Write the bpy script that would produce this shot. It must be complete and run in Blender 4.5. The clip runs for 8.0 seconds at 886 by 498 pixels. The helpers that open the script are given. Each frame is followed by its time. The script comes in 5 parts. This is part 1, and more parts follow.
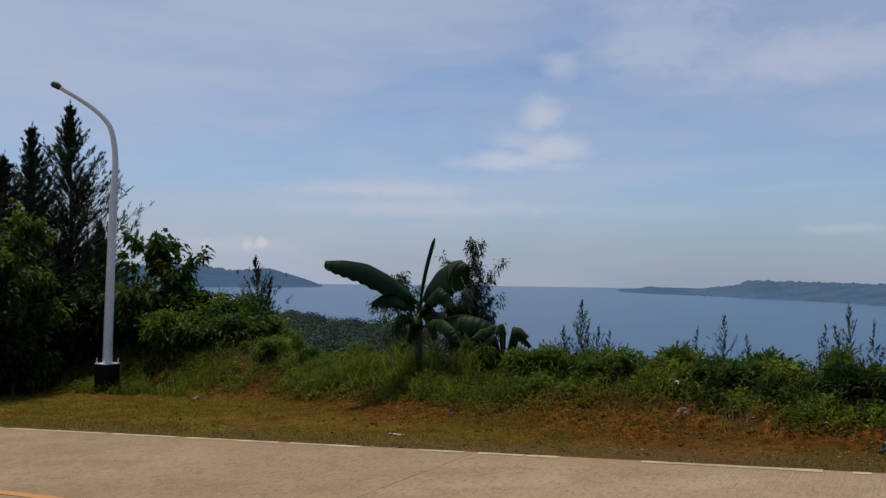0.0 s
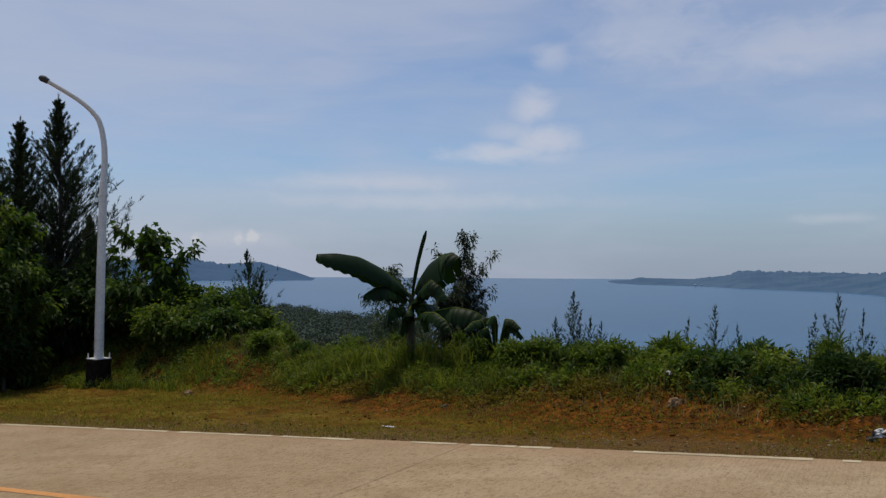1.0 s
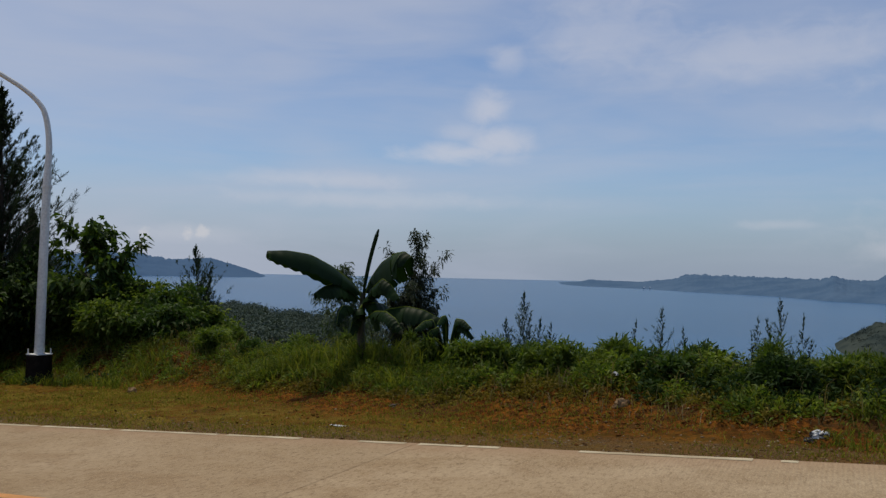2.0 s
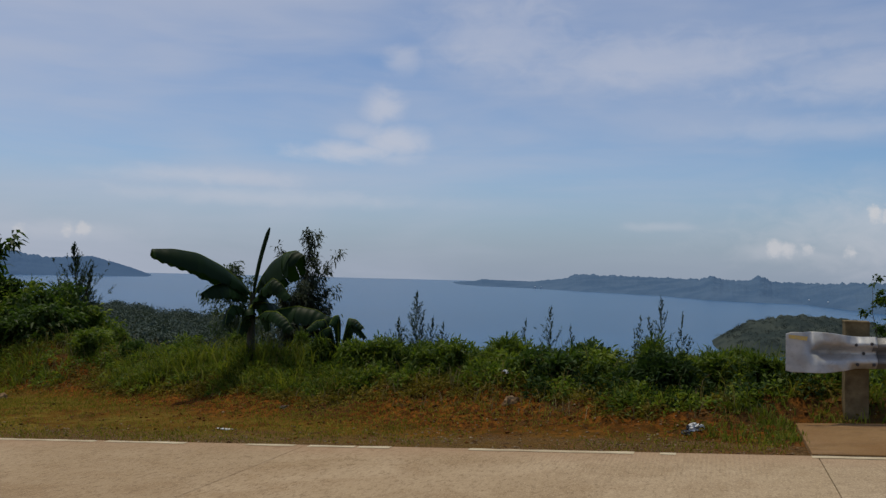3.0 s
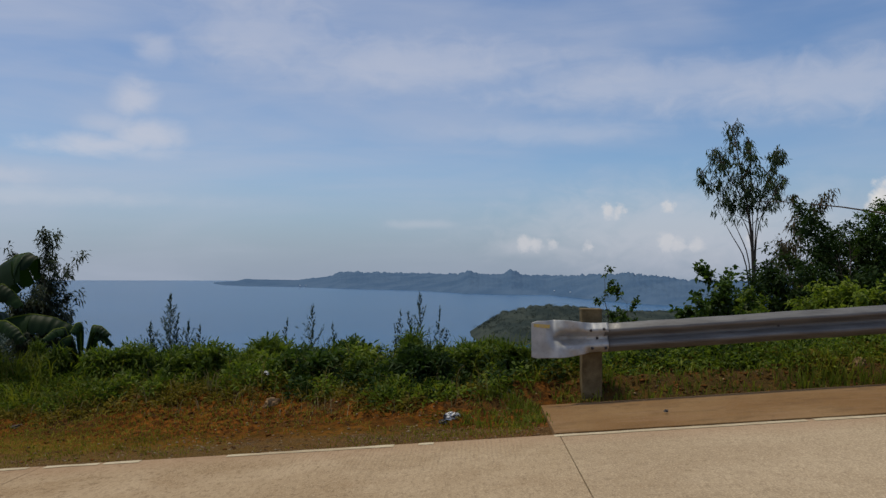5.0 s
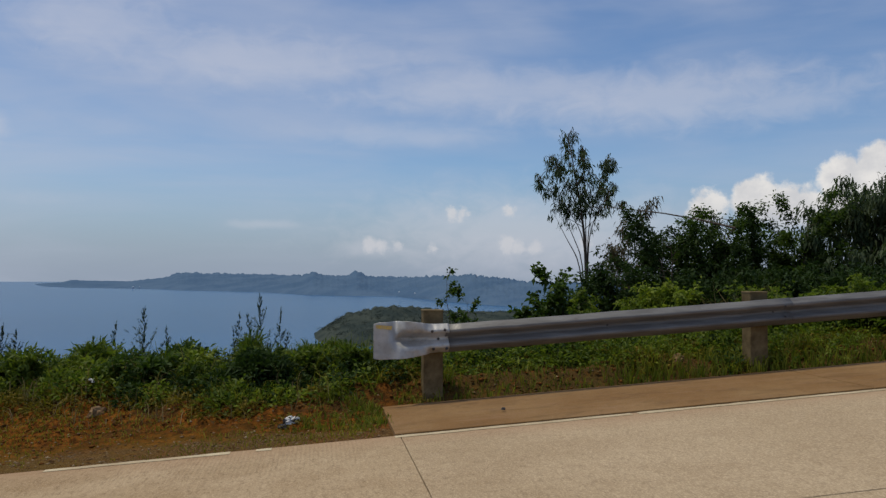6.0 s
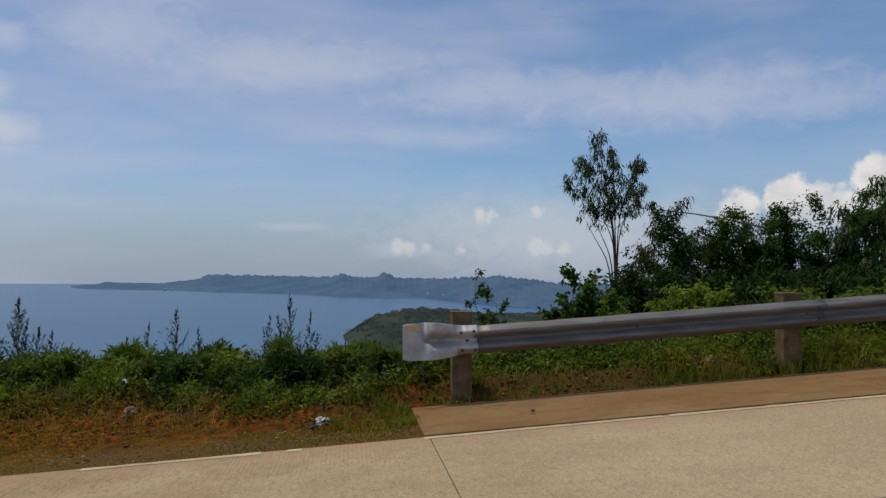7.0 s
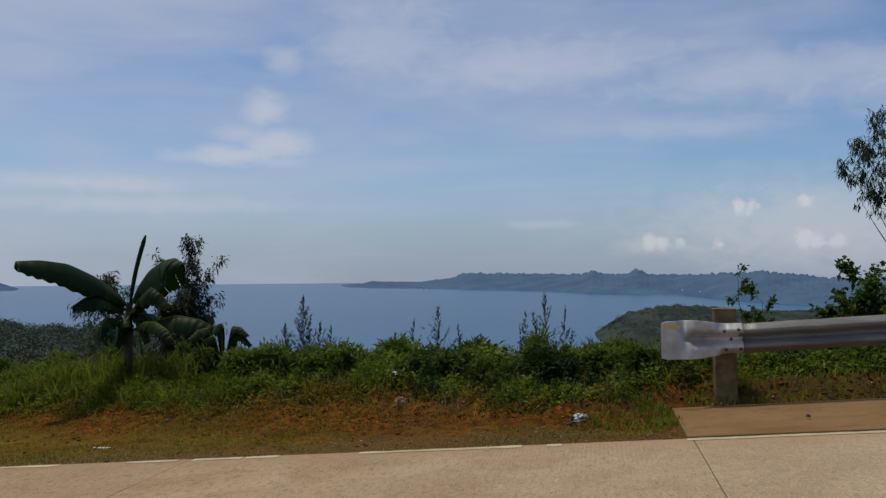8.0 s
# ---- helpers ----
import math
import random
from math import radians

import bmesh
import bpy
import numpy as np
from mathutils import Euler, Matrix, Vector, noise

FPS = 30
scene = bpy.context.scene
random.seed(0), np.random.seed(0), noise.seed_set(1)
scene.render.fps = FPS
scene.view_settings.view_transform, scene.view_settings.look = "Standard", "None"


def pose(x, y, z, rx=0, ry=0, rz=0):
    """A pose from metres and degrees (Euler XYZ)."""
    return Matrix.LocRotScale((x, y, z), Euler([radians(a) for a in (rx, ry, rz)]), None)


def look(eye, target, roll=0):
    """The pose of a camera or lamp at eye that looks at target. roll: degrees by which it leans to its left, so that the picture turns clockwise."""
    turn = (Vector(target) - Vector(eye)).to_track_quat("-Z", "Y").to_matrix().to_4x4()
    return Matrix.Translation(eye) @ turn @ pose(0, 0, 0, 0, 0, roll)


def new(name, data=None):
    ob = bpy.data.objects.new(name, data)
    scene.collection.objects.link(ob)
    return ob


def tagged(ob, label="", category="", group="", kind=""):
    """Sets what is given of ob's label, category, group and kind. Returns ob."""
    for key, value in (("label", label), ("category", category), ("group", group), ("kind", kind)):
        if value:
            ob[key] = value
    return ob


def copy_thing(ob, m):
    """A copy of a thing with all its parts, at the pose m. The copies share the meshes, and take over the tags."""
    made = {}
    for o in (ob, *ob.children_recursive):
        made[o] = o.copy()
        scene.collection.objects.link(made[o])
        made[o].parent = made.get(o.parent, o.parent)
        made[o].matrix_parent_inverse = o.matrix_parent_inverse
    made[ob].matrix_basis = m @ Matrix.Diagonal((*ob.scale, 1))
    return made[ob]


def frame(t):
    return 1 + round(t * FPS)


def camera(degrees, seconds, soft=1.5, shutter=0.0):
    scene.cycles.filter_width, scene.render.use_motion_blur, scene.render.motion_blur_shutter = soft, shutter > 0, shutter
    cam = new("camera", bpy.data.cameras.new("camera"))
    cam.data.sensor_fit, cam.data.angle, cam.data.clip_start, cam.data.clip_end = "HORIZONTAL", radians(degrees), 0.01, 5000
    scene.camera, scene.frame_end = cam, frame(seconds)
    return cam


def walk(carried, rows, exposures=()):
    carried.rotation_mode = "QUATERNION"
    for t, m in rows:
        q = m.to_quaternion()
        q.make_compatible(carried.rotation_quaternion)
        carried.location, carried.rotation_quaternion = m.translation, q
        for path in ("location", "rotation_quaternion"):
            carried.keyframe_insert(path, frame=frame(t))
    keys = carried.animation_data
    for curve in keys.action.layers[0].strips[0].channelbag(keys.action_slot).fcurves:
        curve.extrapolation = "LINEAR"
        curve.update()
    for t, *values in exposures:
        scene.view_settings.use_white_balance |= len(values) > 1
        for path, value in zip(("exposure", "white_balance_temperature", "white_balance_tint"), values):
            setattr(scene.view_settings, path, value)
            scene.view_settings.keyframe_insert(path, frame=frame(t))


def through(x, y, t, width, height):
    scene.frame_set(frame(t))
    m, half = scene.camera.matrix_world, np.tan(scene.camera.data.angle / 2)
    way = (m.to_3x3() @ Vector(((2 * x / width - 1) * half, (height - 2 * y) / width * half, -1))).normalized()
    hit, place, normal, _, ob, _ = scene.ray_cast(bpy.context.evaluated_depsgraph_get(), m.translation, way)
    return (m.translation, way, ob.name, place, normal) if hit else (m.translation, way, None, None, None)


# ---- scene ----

EYE = 1.43                      # eye above the road
cam = camera(57.0, 8.0, soft=1.4)
ROWS = [
    (0.0, -0.015, -0.018, 29.84, 2.10, -0.74),
    (0.5, -0.015, -0.017, 29.51, 1.80, -0.48),
    (1.0, -0.014, -0.017, 29.27, 1.57, -0.35),
    (1.2, -0.012, -0.014, 28.40, 1.56, -0.60),
    (2.3, 0.000, 0.000, 23.65, 1.56, -1.16),
    (2.5, 0.007, 0.008, 21.13, 1.61, -0.90),
    (3.0, 0.013, 0.016, 18.56, 1.71, -1.39),
    (3.5, 0.015, 0.017, 18.00, 1.72, -0.91),
    (4.0, 0.029, 0.035, 12.23, 1.74, -0.56),
    (4.5, 0.043, 0.051, 6.77, 1.77, -0.25),
    (5.0, 0.054, 0.065, 2.16, 1.77, -0.07),
    (5.2, 0.064, 0.077, -1.63, 1.73, 0.11),
    (6.3, 0.083, 0.099, -8.96, 2.00, -0.24),
    (6.5, 0.083, 0.099, -8.98, 2.08, -0.19),
    (7.0, 0.077, 0.092, -6.69, 1.99, -0.09),
    (7.5, 0.056, 0.067, 1.60, 1.99, 0.20),
    (8.0, 0.033, 0.039, 10.74, 1.87, 0.55),
]
walk(cam, [(t, pose(x, y, EYE, 90 + pitch, roll, yaw)) for t, x, y, yaw, pitch, roll in ROWS],
     exposures=[(0.0, -0.04), (1.2, -0.04), (2.5, -0.10), (4.0, -0.11), (5.0, -0.05), (7.0, -0.03), (8.0, -0.08)])

SLOPE = 0.07                    # the road climbs along +x
SEA = EYE - 40.0                # level of the water
EDGE = 7.15                     # y of the road's far edge


# ---------------------------------------------------------------- nodes
class Nodes:
    """Short hand for building a node tree."""

    def __init__(self, tree):
        self.tree = tree
        tree.nodes.clear()

    def add(self, kind):
        return self.tree.nodes.new(kind)

    def link(self, a, b):
        self.tree.links.new(a, b)

    def put(self, sock, v):
        if isinstance(v, (int, float)):
            sock.default_value = v
        elif isinstance(v, (tuple, list)):
            sock.default_value = (*v, 1.0) if len(v) == 3 and sock.type == "RGBA" else v
        else:
            self.link(v, sock)

    def math(self, op, a, b=0.0, c=None, clamp=False):
        n = self.add("ShaderNodeMath")
        n.operation, n.use_clamp = op, clamp
        self.put(n.inputs[0], a), self.put(n.inputs[1], b)
        if c is not None:
            self.put(n.inputs[2], c)
        return n.outputs[0]

    def step(self, v, lo, hi, to0=0.0, to1=1.0):
        n = self.add("ShaderNodeMapRange")
        n.interpolation_type = "SMOOTHSTEP"
        for i, x in enumerate((v, lo, hi, to0, to1)):
            self.put(n.inputs[i], x)
        return n.outputs[0]

    def mix(self, f, a, b, how="MIX"):
        n = self.add("ShaderNodeMix")
        n.data_type, n.blend_type = "RGBA", how
        self.put(n.inputs[0], f), self.put(n.inputs[6], a), self.put(n.inputs[7], b)
        return n.outputs[2]

    def noise(self, vec, scale, detail=4.0, rough=0.55, distort=0.0):
        n = self.add("ShaderNodeTexNoise")
        self.put(n.inputs["Vector"], vec)
        n.inputs["Scale"].default_value, n.inputs["Detail"].default_value = scale, detail
        n.inputs["Roughness"].default_value, n.inputs["Distortion"].default_value = rough, distort
        return n.outputs[0]

    def stretch(self, vec, sx, sy, sz):
        n = self.add("ShaderNodeMapping")
        self.put(n.inputs[0], vec)
        n.inputs["Scale"].default_value = (sx, sy, sz)
        return n.outputs[0]


# ---------------------------------------------------------------- sky and sun
SUN_FROM = Vector((-0.26, 0.10, 0.96)).normalized()


def make_world():
    world = bpy.data.worlds.new("sky")
    world.use_nodes = True
    scene.world = world
    n = Nodes(world.node_tree)
    out = n.add("ShaderNodeOutputWorld")
    back = n.add("ShaderNodeBackground")
    sky = n.add("ShaderNodeTexSky")
    sky.sky_type = "NISHITA"
    sky.sun_disc = False
    sky.sun_elevation = math.asin(SUN_FROM.z)
    sky.sun_rotation = math.atan2(SUN_FROM.x, SUN_FROM.y)
    sky.altitude, sky.air_density, sky.dust_density, sky.ozone_density = 40, 1.0, 0.6, 3.5
    where = n.add("ShaderNodeTexCoord").outputs["Generated"]
    sep = n.add("ShaderNodeSeparateXYZ")
    n.link(where, sep.inputs[0])
    x, y, z = sep.outputs
    az = n.math("MULTIPLY", n.math("ARCTAN2", n.math("MULTIPLY", x, -1.0), y), 57.2958)
    el = n.math("MULTIPLY", n.math("ARCSINE", z), 57.2958)
    comb = n.add("ShaderNodeCombineXYZ")
    n.link(az, comb.inputs[0]), n.link(el, comb.inputs[1])
    flat = comb.outputs[0]
    # cirrus: high streaks that lie along the horizon
    wide = n.noise(n.stretch(flat, 0.035, 0.12, 1), 1.0, 4, 0.5, 0.5)
    fine = n.noise(n.stretch(flat, 0.07, 0.45, 1), 1.0, 5, 0.55, 0.6)
    both = n.math("ADD", n.math("MULTIPLY", wide, 0.72), n.math("MULTIPLY", fine, 0.28))
    left = n.step(az, -25.0, 40.0, -0.085, 0.10)
    up = n.step(el, 3.0, 14.0, -0.06, 0.03)
    cirrus = n.step(n.math("ADD", n.math("ADD", both, left), up), 0.28, 0.76)
    cirrus = n.math("MULTIPLY", cirrus, 0.72)
    # low haze above the sea
    haze = n.step(el, 8.0, 0.0, 0.0, 0.80)
    # clouds with a place of their own: azimuth, elevation, half width, half height, strength
    wob = n.math("MULTIPLY", n.math("SUBTRACT", n.noise(n.stretch(flat, 0.7, 1.2, 1), 0.6, 5, 0.58, 0.5), 0.5), 1.7)
    total = None
    clouds = [
        (21.8, 14.7, 1.1, 0.9, 0.34), (23.0, 11.4, 1.3, 1.1, 0.52), (25.6, 8.3, 3.2, 0.6, 0.60), (22.0, 7.9, 1.6, 0.4, 0.30), (22.4, 9.2, 2.0, 1.0, 0.55), (24.4, 9.7, 1.8, 0.6, 0.3),
        (-4.0, 1.9, 2.6, 0.7, 0.35), (-14.0, 2.0, 2.6, 0.8, 0.35), (43.5, 2.2, 4.0, 0.5, 0.22), (3.8, 3.5, 2.2, 0.3, 0.26), (14.8, 16.5, 4.5, 2.6, 0.33),
        (-14.0, 12.8, 12.0, 1.3, 0.35), (-24.0, 12.0, 11.0, 1.7, 0.45), (-31.5, 11.2, 3.6, 1.0, 0.35), (-6.0, 9.8, 6.0, 0.7, 0.25), (4.0, 14.5, 9.0, 1.6, 0.35), (35.0, 6.2, 6.0, 0.5, 0.35), (30.0, 4.9, 9.0, 0.5, 0.30), (-14.0, 3.2, 10.0, 2.6, 0.42),
    ]
    for a, e, w, h, s in clouds:
        da = n.math("DIVIDE", n.math("SUBTRACT", az, a), w)
        de = n.math("DIVIDE", n.math("SUBTRACT", el, e), h)
        d = n.math("SQRT", n.math("ADD", n.math("MULTIPLY", da, da), n.math("MULTIPLY", de, de)))
        m = n.math("MULTIPLY", n.step(n.math("ADD", d, wob), 1.7, 0.1), s)
        total = m if total is None else n.math("MAXIMUM", total, m)
    # the cumulus bank, built of lobes
    lobes = None
    lump = n.math("MULTIPLY", n.math("SUBTRACT", n.noise(flat, 0.62, 7, 0.66), 0.5), 2.4)
    for a, e, r in ((-26.7, 4.7, 1.1), (-29.9, 4.9, 1.5), (-31.4, 4.5, 1.4), (-34.9, 5.9, 1.6), (-37.2, 6.5, 1.8), (-40.0, 7.0, 2.5), (-44.0, 7.0, 3.0), (-33.0, 4.4, 1.3)):
        da, de = n.math("SUBTRACT", az, a), n.math("SUBTRACT", el, e)
        d = n.math("SUBTRACT", n.math("SQRT", n.math("ADD", n.math("MULTIPLY", da, da), n.math("MULTIPLY", de, de))), r)
        lobes = d if lobes is None else n.math("MINIMUM", lobes, d)
    bank = n.step(n.math("ADD", lobes, lump), 0.45, -0.25)
    bank = n.math("MULTIPLY", bank, n.step(el, 1.5, 4.5))
    grey = n.math("MULTIPLY", n.step(n.noise(flat, 0.5, 5, 0.6), 0.3, 0.65, 0.55, 1.0), n.step(el, 2.5, 6.0, 0.35, 1.0))
    air = n.mix(1.0, sky.outputs[0], (0.86, 0.98, 1.12), "MULTIPLY")
    col = n.mix(haze, air, (3.0, 3.70, 4.95))
    col = n.mix(cirrus, col, (5.2, 5.60, 6.80))
    col = n.mix(total, col, (6.9, 6.9, 7.5))
    white = n.mix(grey, (4.4, 4.7, 5.4), (8.6, 8.4, 8.2))
    col = n.mix(bank, col, white)
    puffs = None
    curl = n.math("MULTIPLY", n.math("SUBTRACT", n.noise(flat, 1.5, 6, 0.62), 0.5), 1.3)
    for a, e, r in ((-3.5, 2.2, 0.55), (-4.3, 2.1, 0.45), (-5.5, 2.15, 0.3), (-9.3, 4.4, 0.5), (-10.0, 4.35, 0.4), (-13.2, 2.25, 0.6), (-13.8, 2.1, 0.5), (-15.1, 1.95, 0.5), (-13.3, 4.6, 0.4),
                    (-8.0, 1.9, 0.3), (-18.6, 2.3, 0.4), (42.5, 2.3, 0.45), (43.3, 2.25, 0.35), (46.1, 2.15, 0.32)):
        da, de = n.math("SUBTRACT", az, a), n.math("SUBTRACT", el, e)
        d = n.math("SUBTRACT", n.math("SQRT", n.math("ADD", n.math("MULTIPLY", da, da), n.math("MULTIPLY", de, de))), r)
        puffs = d if puffs is None else n.math("MINIMUM", puffs, d)
    puff = n.math("MULTIPLY", n.step(n.math("ADD", puffs, curl), 0.2, -0.3), 0.75)
    col = n.mix(puff, col, n.mix(grey, (5.8, 6.0, 6.6), (8.2, 8.0, 7.9)))
    n.link(col, back.inputs[0])
    back.inputs[1].default_value = 0.092
    n.link(back.outputs[0], out.inputs[0])


make_world()
sun = new("sun", bpy.data.lights.new("sun", "SUN"))
sun.data.energy, sun.data.angle, sun.data.color = 2.35, radians(6.0), (1.0, 0.91, 0.72)
sun.matrix_world = look(SUN_FROM * 50, (0, 0, 0))


# ---------------------------------------------------------------- materials
def material(name, build):
    m = bpy.data.materials.new(name)
    m.use_nodes = True
    n = Nodes(m.node_tree)
    out, b = n.add("ShaderNodeOutputMaterial"), n.add("ShaderNodeBsdfPrincipled")
    n.link(b.outputs[0], out.inputs[0])
    build(n, b)
    return m


def coords(n):
    return n.add("ShaderNodeTexCoord").outputs["Object"]


def bump(n, b, height, strength, distance):
    k = n.add("ShaderNodeBump")
    n.put(k.inputs["Height"], height)
    k.inputs["Strength"].default_value, k.inputs["Distance"].default_value = strength, distance
    n.link(k.outputs[0], b.inputs["Normal"])


def simple(name, c1, c2, scale, rough=0.7, metal=0.0, relief=0.3, dist=0.01, fine=6.0, spec=0.4):
    def build(n, b):
        b.inputs["Specular IOR Level"].default_value = spec
        v = coords(n)
        a = n.noise(v, scale, 5)
        c = n.noise(v, scale * fine, 5, 0.65)
        col = n.mix(n.step(a, 0.3, 0.7), c1, c2)
        col = n.mix(n.step(c, 0.35, 0.75, 0.0, 0.55), col, [k * 0.55 for k in c1])
        n.put(b.inputs["Base Color"], col)
        b.inputs["Roughness"].default_value, b.inputs["Metallic"].default_value = rough, metal
        bump(n, b, n.math("ADD", a, c), relief, dist)
    return material(name, build)


def leaf_material(name, c1, c2, rough=0.55, through=0.35, spec=0.16):
    """Leaves: colour varies leaf by leaf, some light comes through."""
    def build(n, b):
        geo = n.add("ShaderNodeNewGeometry")
        isl = geo.outputs["Random Per Island"]
        v = coords(n)
        col = n.mix(isl, c1, c2)
        col = n.mix(n.step(n.noise(v, 1.6, 3), 0.35, 0.7, 0.0, 0.5), col, [k * 0.6 for k in c1])
        n.put(b.inputs["Base Color"], col)
        b.inputs["Roughness"].default_value = rough
        b.inputs["Specular IOR Level"].default_value = spec
        t = n.add("ShaderNodeBsdfTranslucent")
        n.link(n.mix(1.0, col, (1.15, 1.25, 0.6), "MULTIPLY"), t.inputs[0])
        s = n.add("ShaderNodeMixShader")
        s.inputs[0].default_value = through
        n.link(b.outputs[0], s.inputs[1]), n.link(t.outputs[0], s.inputs[2])
        out = [k for k in n.tree.nodes if k.bl_idname == "ShaderNodeOutputMaterial"][0]
        n.link(s.outputs[0], out.inputs[0])
    return material(name, build)


def concrete_road(n, b):
    v = coords(n)
    rnd = n.add("ShaderNodeObjectInfo").outputs["Random"]
    big = n.noise(v, 0.6, 5, 0.6)
    mid = n.noise(n.stretch(v, 1, 1.3, 1), 1.6, 6, 0.65, 0.5)
    grain = n.noise(n.stretch(v, 1, 0.5, 1), 80, 3, 0.75)
    fleck = n.noise(n.stretch(v, 1, 0.45, 1), 26, 5, 0.78)
    col = n.mix(n.step(big, 0.3, 0.7), (0.335, 0.232, 0.124), (0.430, 0.312, 0.186))
    col = n.mix(n.step(mid, 0.42, 0.70, 0, 0.6), col, (0.243, 0.147, 0.064))
    col = n.mix(n.step(fleck, 0.46, 0.66, 0, 0.8), col, (0.187, 0.118, 0.056))
    col = n.mix(n.step(grain, 0.5, 0.72, 0, 0.7), col, (0.545, 0.403, 0.241))
    col = n.mix(n.math("MULTIPLY", rnd, 0.12), col, (0.303, 0.245, 0.191))
    # the upper stretch is paler and greyer; soil lies over the outer strip
    sep = n.add("ShaderNodeSeparateXYZ")
    n.link(v, sep.inputs[0])
    upper_pale = n.step(n.math("ADD", sep.outputs[0], n.math("MULTIPLY", big, 3.0)), -3.0, 5.5, 0, 0.46)
    col = n.mix(upper_pale, col, n.mix(n.step(grain, 0.36, 0.62), (0.335, 0.255, 0.160), (0.60, 0.485, 0.33)))
    rim = n.step(n.math("ADD", sep.outputs[1], n.math("MULTIPLY", big, 0.7)), 6.9, 7.6, 0, 0.55)
    col = n.mix(rim, col, (0.363, 0.221, 0.126))
    n.put(b.inputs["Base Color"], col)
    b.inputs["Roughness"].default_value = 0.9
    b.inputs["Specular IOR Level"].default_value = 0.2
    # broom grooves across the lane
    wave = n.add("ShaderNodeTexWave")
    wave.wave_type, wave.bands_direction = "BANDS", "X"
    n.put(wave.inputs["Vector"], v)
    wave.inputs["Scale"].default_value, wave.inputs["Distortion"].default_value = 9.0, 2.0
    band = n.math("ABSOLUTE", n.math("ADD", sep.outputs[0], 0.5))
    patch = n.math("MULTIPLY", n.step(band, 1.2, 0.8), n.step(n.math("ADD", sep.outputs[1], mid), 6.5, 7.1))
    groove = n.math("MULTIPLY", wave.outputs[1], n.math("ADD", n.math("MULTIPLY", patch, 0.4), 0.04))
    bump(n, b, n.math("ADD", n.math("ADD", grain, fleck), groove), 0.7, 0.010)


def shoulder_concrete(n, b):
    v = coords(n)
    big = n.noise(v, 1.1, 5, 0.6)
    grain = n.noise(v, 70, 3, 0.7)
    col = n.mix(n.step(big, 0.3, 0.7), (0.188, 0.099, 0.034), (0.242, 0.145, 0.061))
    col = n.mix(n.step(n.noise(n.stretch(v, 0.5, 3, 1), 2.0, 5), 0.5, 0.7, 0, 0.5), col, (0.251, 0.149, 0.077))
    col = n.mix(n.step(grain, 0.5, 0.8, 0, 0.4), col, (0.418, 0.331, 0.238))
    # damp stains and scuffs
    col = n.mix(n.step(n.noise(n.stretch(v, 0.6, 1.4, 1), 3.2, 6, 0.7, 0.6), 0.48, 0.68, 0, 0.55), col, (0.116, 0.067, 0.028))
    col = n.mix(n.step(n.noise(v, 16, 5, 0.75), 0.52, 0.70, 0, 0.55), col, (0.132, 0.081, 0.037))
    n.put(b.inputs["Base Color"], col)
    b.inputs["Roughness"].default_value = 0.9
    b.inputs["Specular IOR Level"].default_value = 0.15
    bump(n, b, n.math("ADD", grain, big), 0.4, 0.006)


